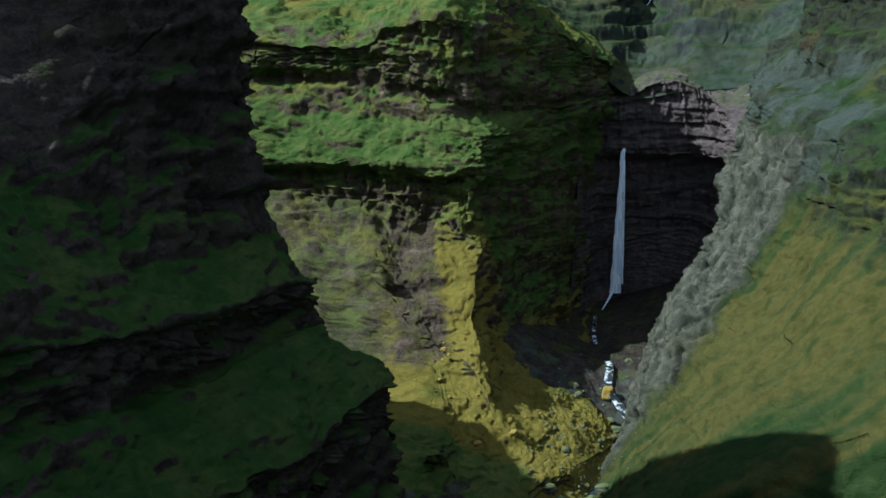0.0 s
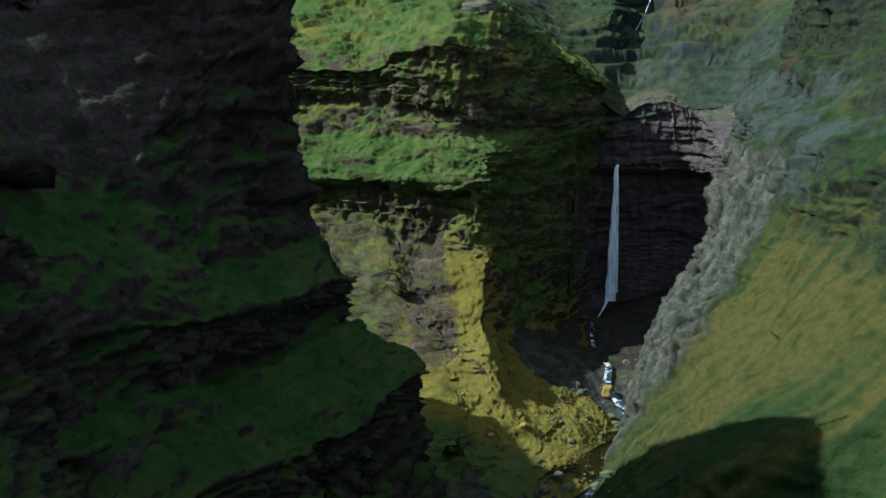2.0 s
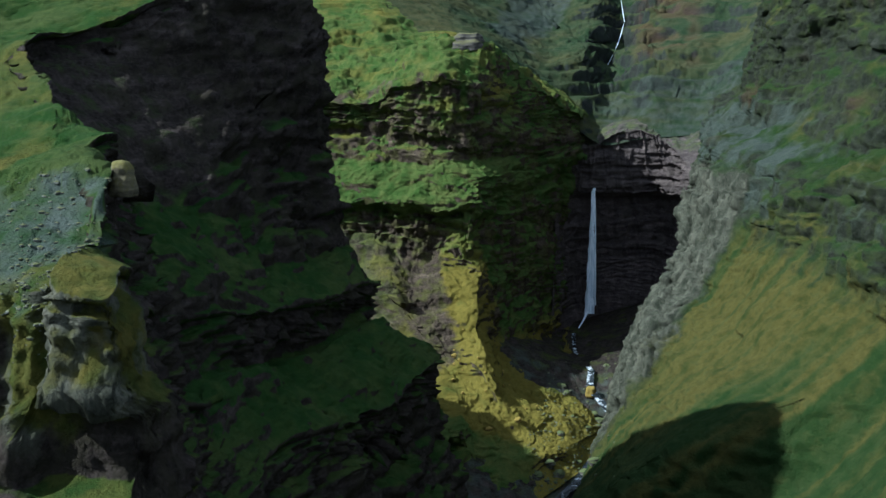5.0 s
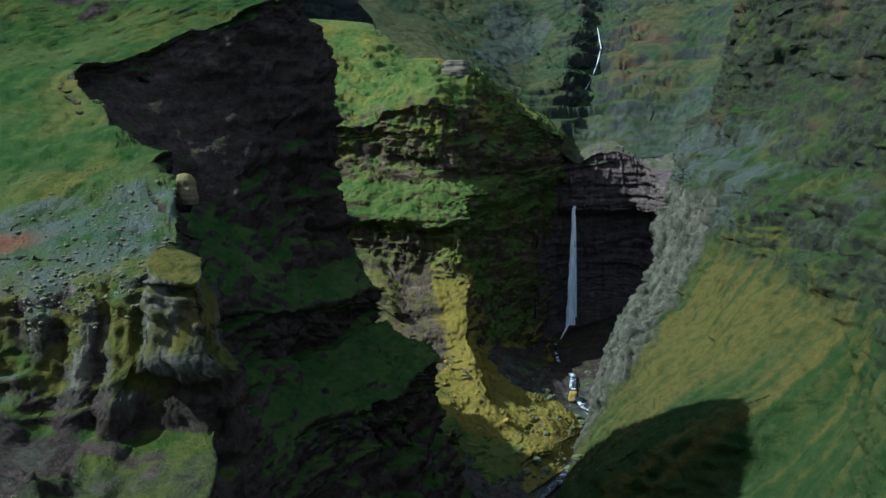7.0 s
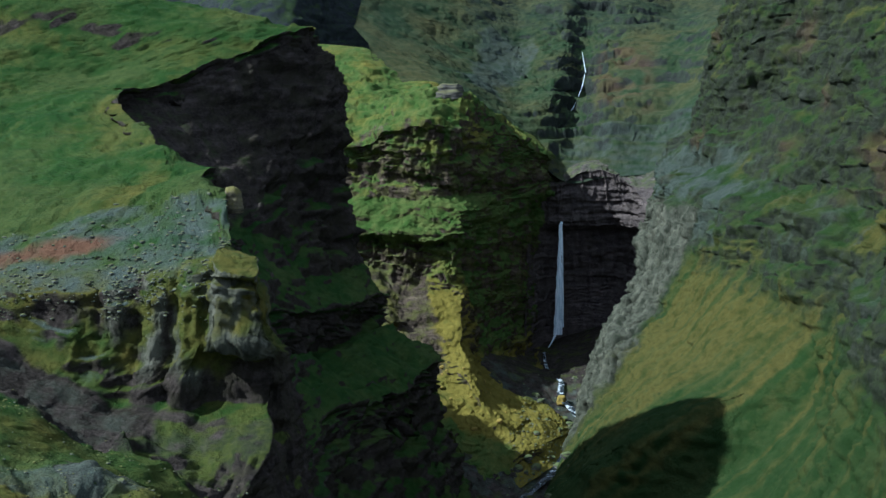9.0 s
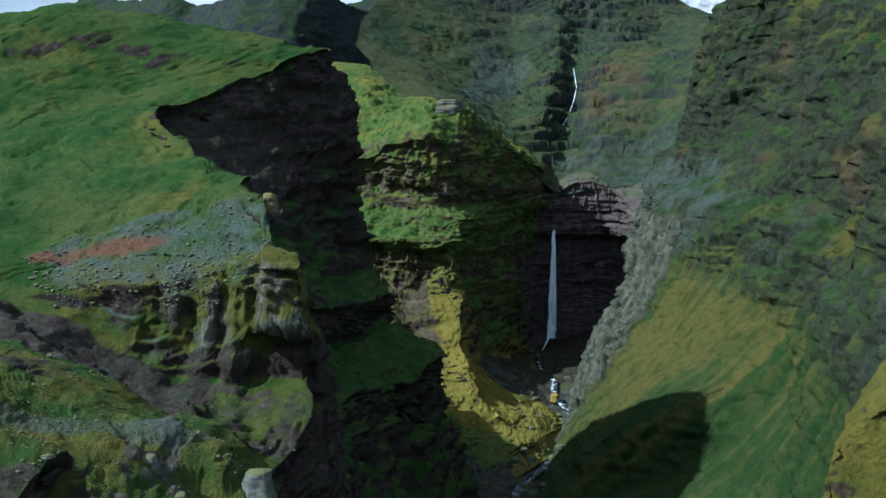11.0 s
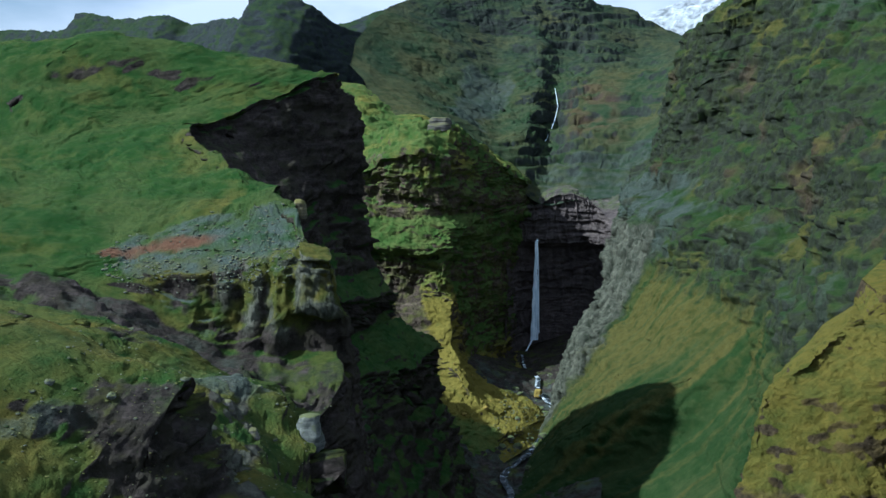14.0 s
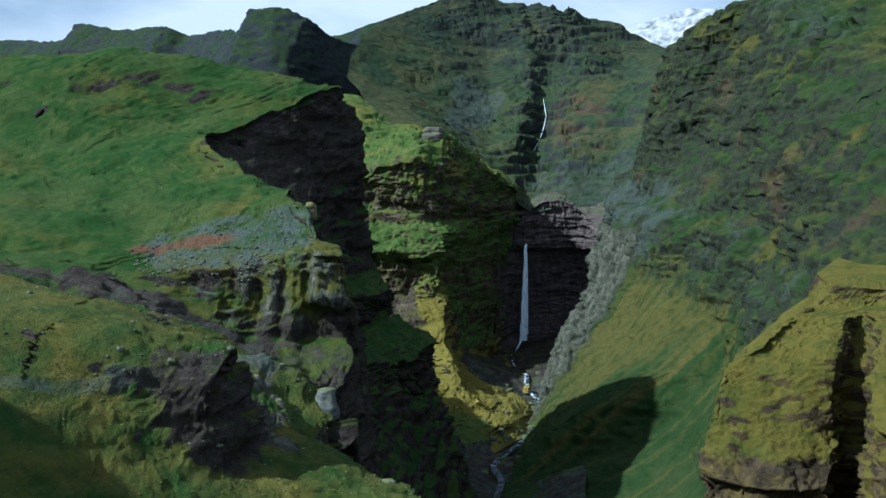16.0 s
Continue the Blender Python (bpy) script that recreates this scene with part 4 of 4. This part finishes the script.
def upper_cover(p, n, u, v, steep):
    x, y, z = p.T
    up = np.abs(n[:, 2])
    wob = fbm(p, 30, 3, 341)
    turf = smooth(0.40, 0.72, up + 0.22 * wob) * (1 - 0.4 * smooth(320, 370, z + 20 * wob))
    scree = smooth(52, 24, np.abs(x + 112 - 0.12 * (y - 230)) + 26 * fbm(p, 90, 4, 345)) * smooth(120, 170, y) * smooth(460, 380, y) * 0.66
    scree = np.maximum(scree, 0.30 * smooth(-0.1, 0.5, fbm(p, 60, 3, 343)))
    bench = smooth(120, 90, y) * smooth(-20, 10, x)
    scree = np.maximum(scree, bench * (0.55 + 0.4 * gnoise(np.stack([0 * x, 0 * x, z / 5 + x / 90], 1), 347)))
    brown = 0.35 * smooth(25, 45, x) * smooth(120, 90, x) * smooth(120, 160, y) * smooth(380, 330, y) * smooth(-0.3, 0.3, fbm(p, 35, 3, 348))
    flank = smooth(-125, -165, x + 20 * wob) * smooth(470, 420, y)
    turf = np.maximum(turf, 0.85 * flank)
    return np.stack([turf, 0.30 + 0.5 * fbm(p, 70, 3, 346) + 0.15 * flank, scree * (1 - 0.7 * flank), 1 - brown, 0 * x], 1)


land("upper_valley", np.swapaxes(np.array(upper, float), 0, 1), 2.6 * COARSE, 2.6 * COARSE, upper_cover, VALLEY,
     "grey-green terraced valley and mountain above the falls", "mountain", rough=0.5, bed=0.8, outcrop=0.8, lump=1.5, grain=70, gully=0.6, seed=61, knob=lambda p: smooth(60, 130, p[:, 1]) * (0.8 + 2.6 * smooth(90, 40, np.abs(p[:, 0] - 10))), flip=True,
     terrace=lambda p: 0.15 + 0.65 * smooth(-60, -20, p[:, 0] - 0.1 * p[:, 1]), step=24.0)

# ---- far ridges ----
def far_ridge(name, crest, foot, material, label, seed, rough=1.0):
    crest = np.array(crest, float)
    rows = [crest + np.array([0, 250, -150]), crest, crest + np.array([0, -90, -70]), crest + np.array([0, -250, -foot])]
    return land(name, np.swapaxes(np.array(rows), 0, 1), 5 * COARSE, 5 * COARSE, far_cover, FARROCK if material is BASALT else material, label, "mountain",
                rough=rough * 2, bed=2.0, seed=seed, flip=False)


def far_cover(p, n, u, v, steep):
    up = np.abs(n[:, 2])
    turf = smooth(0.45, 0.8, up + 0.25 * fbm(p, 60, 3, 351)) * 0.6
    return np.stack([turf, 0 * turf + 0.1, 0 * turf + 0.15, np.ones(len(turf))], 1)


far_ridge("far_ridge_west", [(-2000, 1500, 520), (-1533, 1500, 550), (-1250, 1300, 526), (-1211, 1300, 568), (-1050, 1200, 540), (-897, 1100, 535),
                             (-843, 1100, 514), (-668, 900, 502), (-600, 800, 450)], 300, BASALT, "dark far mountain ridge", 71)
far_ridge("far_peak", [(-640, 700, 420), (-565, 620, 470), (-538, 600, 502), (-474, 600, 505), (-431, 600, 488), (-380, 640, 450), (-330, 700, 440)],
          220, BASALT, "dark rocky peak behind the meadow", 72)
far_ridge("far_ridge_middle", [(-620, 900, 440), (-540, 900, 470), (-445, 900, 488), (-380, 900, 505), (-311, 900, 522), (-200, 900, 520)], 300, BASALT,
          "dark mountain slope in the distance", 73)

far_ridge("far_glacier", [(60, 1600, 470), (130, 1550, 530), (200, 1500, 562), (263, 1500, 585), (335, 1500, 608), (400, 1500, 618), (520, 1500, 612)], 300, SNOW,
          "white glacier tongue between far mountains", 74)

# ---- water ----
def water_material(name, white, rough):
    m, t, bsdf = mat(name)
    coord = t.nodes.new("ShaderNodeTexCoord").outputs["Object"]
    streak = noise_node(t, coord, 1.0, 5, 0.65, (0.9, 0.9, 0.05) if white else (0.22, 0.22, 0.22))
    if white:
        col = ramp(t, streak, (0.3, (0.34, 0.48, 0.58)), (0.6, (0.78, 0.86, 0.92)))
    else:
        # white over the steep rapids, darker where the bed levels out
        place = t.nodes.new("ShaderNodeSeparateXYZ")
        t.links.new(coord, place.inputs[0])
        rapid = maths(t, 'MULTIPLY_ADD', place.outputs[1], 1 / 60, 270 / 60, clamp=True)
        streak = maths(t, 'MULTIPLY_ADD', rapid, 0.07, maths(t, 'ADD', streak, -0.06))
        col = ramp(t, streak, (0.50, (0.012, 0.018, 0.020)), (0.60, (0.42, 0.47, 0.50)), (0.74, (0.80, 0.83, 0.85)))
    t.links.new(col, bsdf.inputs["Base Color"])
    bsdf.inputs["Roughness"].default_value = rough
    bump = t.nodes.new("ShaderNodeBump")
    bump.inputs["Strength"].default_value, bump.inputs["Distance"].default_value = 0.7, 0.6
    t.links.new(streak, bump.inputs["Height"])
    t.links.new(bump.outputs[0], bsdf.inputs["Normal"])
    return m


FALLING = water_material("falling_water", True, 0.5)
STREAM = water_material("white_water", False, 0.25)


def part(name, bm, material, parent, label=""):
    me = bpy.data.meshes.new(name)
    bm.to_mesh(me)
    bm.free()
    for f in me.polygons:
        f.use_smooth = True
    me.materials.append(material)
    ob = new(name, me)
    ob.parent = parent
    if label:
        tagged(ob, label)
    return ob


def strand(points, widths, seed, sides=9):
    """A falling or running band of water: a flattened tube with a ragged outline along a line."""
    rng = random.Random(seed)
    pts = np.array(points, float)
    lens = np.linalg.norm(np.diff(pts, axis=0), axis=1)
    at = spaced(lens, 1.6)
    line, wid = catmull(pts, at), np.interp(at, np.arange(len(widths)), widths)
    bm = bmesh.new()
    rings = []
    for i, (c, w) in enumerate(zip(line, wid)):
        ahead = Vector(line[min(i + 1, len(line) - 1)] - line[max(i - 1, 0)]).normalized()
        side = Vector((1, 0.15, 0)) - ahead * ahead.dot(Vector((1, 0.15, 0)))
        side.normalize()
        out = side.cross(ahead).normalized()
        ring = []
        for k in range(sides):
            a = 2 * math.pi * k / sides
            r = w * (0.5 + 0.22 * noise.noise(Vector((c[2] * 0.09 + seed, k * 1.7, c[1] * 0.05))) + rng.uniform(-0.05, 0.05))
            ring.append(bm.verts.new(Vector(c) + side * (math.cos(a) * r) + out * (math.sin(a) * r * 0.4)))
        rings.append(ring)
    for r0, r1 in zip(rings, rings[1:]):
        for k in range(sides):
            bm.faces.new((r0[k], r0[(k + 1) % sides], r1[(k + 1) % sides], r1[k]))
    bm.faces.new(rings[0])
    bm.faces.new(rings[-1][::-1])
    return bm


fall = tagged(new("waterfall"), "tall thin white waterfall dropping into the dark hollow", "waterfall")
part("stream", strand([(1, 4, 121), (0, 1, 118), (-0.5, -2, 90), (-1, -4, 55), (-1.5, -5, 25), (-2, -6, 0)], [2.6, 3.6, 4.2, 6.2, 7.6, 9.5], 3), FALLING, fall)
part("side_stream", strand([(1.5, 1, 112), (2.5, -2, 80), (3.0, -4, 45), (3.4, -5, 8)], [1.0, 1.6, 2.2, 2.6], 5), FALLING, fall)
part("lower_cascade", strand([(-3, -7, 3), (-6, -11, -4), (-9, -18, -9), (-11, -28, -12)], [2.6, 1.8, 1.0, 0.6], 7), FALLING, fall, "thin water sliding over the rock foot")

upper_fall = tagged(new("waterfall"), "thin white cascade in the upper valley above the rim", "waterfall")
part("stream", strand([(12, 372, 322), (15, 356, 306), (18, 336, 292)], [0.5, 0.9, 0.7], 11), FALLING, upper_fall)
part("stream", strand([(17, 330, 290), (15, 300, 276), (10, 270, 258)], [0.5, 0.9, 0.6], 13), FALLING, upper_fall)
part("stream", strand([(9, 266, 256), (5, 250, 246), (1, 238, 238)], [0.4, 0.7, 0.9], 15), FALLING, upper_fall)


def river(name, line, widths, label):
    pts = np.array(line, float)
    lens = np.linalg.norm(np.diff(pts, axis=0), axis=1)
    at = spaced(lens, 1.2)
    c, w = catmull(pts, at), np.interp(at, np.arange(len(widths)), widths)
    rows = np.linspace(-0.5, 0.5, 13)
    d = np.gradient(c, axis=0)
    side = np.stack([-d[:, 1], d[:, 0], 0 * d[:, 0]], 1)
    side /= np.linalg.norm(side, axis=1, keepdims=True)
    flat = (c[:, None] + side[:, None] * (rows[None, :] * w[:, None])[:, :, None]).reshape(-1, 3)
    flat[:, 2] += fbm(flat, 4, 3, 77) * 0.7 + fbm(flat, 14, 2, 78) * 0.8
    idx = np.arange(len(flat)).reshape(len(at), len(rows))
    quads = np.stack([idx[:-1, :-1].ravel(), idx[1:, :-1].ravel(), idx[1:, 1:].ravel(), idx[:-1, 1:].ravel()], 1)
    return tagged(grid_mesh(name, flat, quads, STREAM), label, "river", kind="structure")


river("water", [(-14, -42, -11), (-9, -100, -12), (0, -140, -11), (9, -170, -10), (9, -190, -18), (20, -210, -24), (29, -228, -31), (22, -270, -34),
                (10, -330, -40), (-12, -384, -47), (-4, -420, -52), (-8, -520, -54), (2, -640, -58), (6, -760, -61), (20, -900, -65), (30, -1100, -78), (5, -1500, -92)],
      [3, 3, 3.5, 5, 6, 6, 7, 6, 6, 6, 6, 6, 6, 6, 7, 8, 8], "white mountain river running over boulders")


# ---- crags, pillars and boulders ----
def stone_material(name, dark, light, moss, moss_amount):
    m, t, bsdf = mat(name)
    coord = t.nodes.new("ShaderNodeTexCoord").outputs["Object"]
    beds = noise_node(t, coord, 1.0, 4, 0.6, (0.06, 0.06, 0.6))
    fine = noise_node(t, coord, 0.9, 6, 0.65)
    col = ramp(t, beds, (0.35, dark), (0.65, light))
    col = mix(t, ramp(t, fine, (0.42, (0, 0, 0)), (0.72, (0.8, 0.8, 0.8))), col, dark)
    geo = t.nodes.new("ShaderNodeNewGeometry")
    sep = t.nodes.new("ShaderNodeSeparateXYZ")
    t.links.new(geo.outputs["Normal"], sep.inputs[0])
    patch = maths(t, 'MULTIPLY_ADD', fine, 1.2, maths(t, 'MULTIPLY_ADD', sep.outputs[2], 0.7, moss_amount - 1.0))
    col = mix(t, ramp(t, patch, (0.1, (0, 0, 0)), (0.4, (0.9, 0.9, 0.9))), col, moss)
    t.links.new(col, bsdf.inputs["Base Color"])
    bsdf.inputs["Roughness"].default_value = 0.9
    bsdf.inputs["Specular IOR Level"].default_value = 0.2
    bump = t.nodes.new("ShaderNodeBump")
    bump.inputs["Strength"].default_value, bump.inputs["Distance"].default_value = 0.9, 0.6
    t.links.new(fine, bump.inputs["Height"])
    t.links.new(bump.outputs[0], bsdf.inputs["Normal"])
    return m


PILLAR = stone_material("mossy_rock", (0.042, 0.038, 0.024), (0.175, 0.155, 0.092), (0.105, 0.098, 0.026), 0.45)
DARKSTONE = stone_material("dark_boulder", (0.03, 0.028, 0.025), (0.16, 0.15, 0.13), (0.07, 0.09, 0.03), 0.35)
PALESTONE = stone_material("pale_boulder", (0.036, 0.034, 0.030), (0.125, 0.118, 0.102), (0.09, 0.09, 0.035), 0.22)
GREYSTONE = stone_material("grey_stone", (0.04, 0.045, 0.04), (0.17, 0.18, 0.16), (0.08, 0.09, 0.03), 0.25)
OCHRESTONE = stone_material("ochre_boulder", (0.08, 0.06, 0.02), (0.26, 0.19, 0.06), (0.2, 0.15, 0.03), 0.7)


def crag(name, x, y, z0, z1, rx, ry, material, label, category="rock", lean=(0, 0), taper=0.75, seed=1, bed=1.0, around=40, turn=0.0, kind=""):
    """An upright, bedded block of rock, closed above and below."""
    h = z1 - z0
    rows = max(8, int(h / 0.9))
    t = np.concatenate([np.linspace(0, 1, rows), [1, 1, 1]])
    shrink = np.concatenate([np.ones(rows), [0.8, 0.45, 0.05]])
    lift = np.concatenate([np.zeros(rows), [0.02, 0.045, 0.055]])
    a = np.linspace(0, 2 * np.pi, around, endpoint=False)
    tt, aa = np.meshgrid(t, a, indexing="ij")
    ss, ll = np.meshgrid(shrink, a, indexing="ij")[0], np.meshgrid(lift, a, indexing="ij")[0]
    r = (np.abs(np.cos(aa)) ** 4 + np.abs(np.sin(aa)) ** 4) ** (-1 / 4)
    k = (1 + (taper - 1) * tt) * ss * (0.82 + 0.18 * np.clip(tt * 6, 0, 1))
    cx, sx = np.cos(aa + 0) * r * rx * k, np.sin(aa) * r * ry * k
    ct, st = math.cos(turn), math.sin(turn)
    px = x + cx * ct - sx * st + lean[0] * tt
    py = y + cx * st + sx * ct + lean[1] * tt
    pz = z0 + h * (tt + ll)
    p = np.stack([px, py, pz], 2).reshape(-1, 3)
    out = np.stack([px - x - lean[0] * tt, py - y - lean[1] * tt, 0 * px], 2).reshape(-1, 3)
    out /= np.linalg.norm(out, axis=1, keepdims=True) + 0.3
    size = min(rx, ry)
    d = fbm(p, size * 1.6, 4, seed) * size * 0.30
    d += bed * size * 0.16 * (smooth(-0.12, 0.1, gnoise(p / np.array([14, 14, 1.9]), seed + 3)) - 0.5)
    d += bed * size * 0.08 * gnoise(p / np.array([8, 8, 0.9]), seed + 4)
    d += size * 0.12 * ridged(p * np.array([1, 1, 0.3]), size * 0.8, 3, seed + 5)
    p = p + out * d[:, None] * np.repeat(np.clip(shrink * 1.2, 0, 1), around)[:, None]
    p[:, 2] += fbm(p, size, 2, seed + 8) * size * 0.10
    n = len(t)
    idx = np.arange(n * around).reshape(n, around)
    nxt = np.roll(idx, -1, axis=1)
    quads = np.stack([idx[:-1].ravel(), nxt[:-1].ravel(), nxt[1:].ravel(), idx[1:].ravel()], 1)
    ob = grid_mesh(name, p, quads, material)
    return tagged(ob, label, category, kind=kind)


crag("boulder", -95, -735, 196, 205.5, 3.6, 3.2, PILLAR, "rounded mossy boulder perched on the canyon rim", "boulder", taper=0.55, seed=213, bed=0.5)
crag("boulder", -51, -888, 122, 134.5, 5.0, 4.6, GREYSTONE, "large pale grey boulder on the gully's edge", "boulder", taper=0.5, seed=217, bed=0.25)
crag("rock_slab", -110, -84, 250, 264.5, 19, 11, PALESTONE, "pale grey slab of rock crowning the spur", taper=0.42, seed=219, bed=0.7, lean=(3, 2), around=56)
crag("rock_tower", 104, -113, 112, 150, 5, 6, DARKSTONE, "narrow rock tower beside a dark cleft", taper=0.8, seed=221)
crag("boulder", 10, -196, -24, -16, 4.2, 4, OCHRESTONE, "ochre boulder beside the rapids", "boulder", taper=0.6, seed=223, bed=0.2)


# broken rock along the lip of the near slope
rng = random.Random(41)
for a, b, n, stone, size, words in (((-79, -900), (-51, -925), 3, PALESTONE, 2.4, "pale weathered rock along the lip of the slope"),
                                    ((-51, -925), (-26, -960), 3, PALESTONE, 2.6, "pale weathered rock along the lip of the slope"),
                                    ((-26, -960), (8, -995), 4, GREYSTONE, 2.6, "grey weathered rock along the lip of the slope")):
    for i in range(n):
        f = (i + rng.uniform(0.2, 0.8)) / n
        x, y = a[0] + (b[0] - a[0]) * f + rng.uniform(-3, 3), a[1] + (b[1] - a[1]) * f + rng.uniform(-3, 3)
        z, r = ground_z(x, y), size * rng.uniform(0.6, 1.25)
        if z is not None:
            crag("rock", x, y, z - 1.2 * r, z + 0.40 * r, r * rng.uniform(1.0, 1.6), r, stone, words, "rock", taper=0.55, seed=300 + i * 7 + int(size * 10), bed=0.25,
                 turn=rng.uniform(0, 3))


# ---- loose stones ----
def stone_mesh(name, material, seed, squash=0.7, cuts=3):
    bm = bmesh.new()
    bmesh.ops.create_icosphere(bm, subdivisions=cuts, radius=1.0)
    for v in bm.verts:
        k = 1 + 0.28 * noise.noise(v.co * 1.3 + Vector((seed, 0, 0))) + 0.16 * noise.noise(v.co * 3.1 + Vector((0, seed, 0)))
        v.co = v.co * k
        v.co.z *= squash
    me = bpy.data.meshes.new(name)
    bm.to_mesh(me)
    bm.free()
    me.materials.append(material)
    return me


def spots(region, count, seed):
    """Places on the land inside a region (a test on x, y, z), picked evenly at random."""
    found = [flat[region(flat[:, 0], flat[:, 1], flat[:, 2])] for flat in GROUND]
    found = np.concatenate([f for f in found if len(f)])
    rng = np.random.default_rng(seed)
    return found[rng.choice(len(found), min(count, len(found)), replace=False)]


def boulders(region, count, sizes, material, label, group, seed):
    kinds = [stone_mesh("boulder", material, seed + i * 7.7, 0.62 + 0.08 * i) for i in range(4)]
    rng = random.Random(seed)
    for i, (x, y, z) in enumerate(spots(region, count, seed)):
        r = sizes[0] + (sizes[1] - sizes[0]) * rng.random() ** 2.5
        ob = new("boulder", kinds[i % 4])
        ob.matrix_basis = pose(x, y, z + 0.25 * r, rng.uniform(-12, 12), rng.uniform(-12, 12), rng.uniform(0, 360)) @ Matrix.Diagonal((r * rng.uniform(0.85, 1.4), r, r, 1))
        tagged(ob, label, "boulder", group)


boulders(lambda x, y, z: (y > -420) & (y < -150) & (np.abs(x - 12) < 34) & (z < 4), 46, (1.2, 4.0), DARKSTONE, "dark wet boulder at the river's edge", "boulders along the river", 3)
boulders(lambda x, y, z: (y > -1010) & (y < -845) & (x > -140) & (x < -35) & (z > 120), 30, (0.4, 1.2), GREYSTONE, "grey stone lying on the grassy slope", "stones on the near slope", 5)
boulders(lambda x, y, z: (y > -320) & (y < -230) & (x > -100) & (x < -10) & (z > -15) & (z < 60), 26, (0.8, 2.6), OCHRESTONE, "mossy boulder stuck on the yellow ridge", "boulders on the ridge", 7)


def rubble(region, count, sizes, material, label, seed):
    """Many small stones as one heap."""
    rng = np.random.default_rng(seed)
    proto = stone_mesh("rubble", material, seed, 0.7, 1)
    co = np.array([v.co[:] for v in proto.vertices])
    tri = np.array([p.vertices[:] for p in proto.polygons])
    verts, faces = [], []
    for i, c in enumerate(spots(region, count, seed)):
        r = sizes[0] + (sizes[1] - sizes[0]) * rng.random() ** 3
        a = rng.uniform(0, 6.28)
        turn = np.array([[math.cos(a), -math.sin(a), 0], [math.sin(a), math.cos(a), 0], [0, 0, 1]])
        verts.append((co * np.array([1.2, 0.9, 0.9]) * r) @ turn.T + c + np.array([0, 0, 0.2 * r]))
        faces.append(tri + i * len(co))
    me = proto
    me.clear_geometry()
    me.from_pydata(np.concatenate(verts).tolist(), [], np.concatenate(faces).tolist())
    return tagged(new("rubble", me), label, "rubble", kind="stuff")


rubble(lambda x, y, z: (np.hypot((x + 122) * 0.9, (y + 772) * 1.7) < 58) & (x < -80) & (z > 165), 900, (0.3, 1.1), GREYSTONE, "grey stones strewn over the scree fan", 21)
rubble(lambda x, y, z: (y > -420) & (y < -140) & (np.abs(x - 12) < 40) & (z < 6), 900, (0.3, 1.3), DARKSTONE, "dark rubble in the river bed", 22)
rubble(lambda x, y, z: (y > -1020) & (y < -835) & (x > -150) & (x < -20) & (z > 115), 700, (0.2, 0.6), GREYSTONE, "small stones in the turf of the near slope", 23)


# ---- tussocks on the near slope ----
TUSSOCK = stone_material("olive_tussock", (0.030, 0.040, 0.010), (0.085, 0.090, 0.026), (0.110, 0.112, 0.032), 0.55)
DARKTUFT = stone_material("dark_tussock", (0.012, 0.020, 0.006), (0.030, 0.042, 0.012), (0.032, 0.055, 0.012), 0.45)


def tussocks(region, count, sizes, material, label, seed):
    ob = rubble(region, count, sizes, material, label, seed)
    ob.name = ob.data.name = "tussocks"
    return tagged(ob, label, "grass", kind="stuff")


near_slope = lambda x, y, z: (y > -1095) & (y < -838) & (x > -210) & (x < 20) & (z > 100)
tussocks(near_slope, 2600, (0.15, 0.45), TUSSOCK, "olive grass tussocks on the near slope", 31)
tussocks(near_slope, 1400, (0.15, 0.45), DARKTUFT, "dark green tufts between the tussocks", 32)
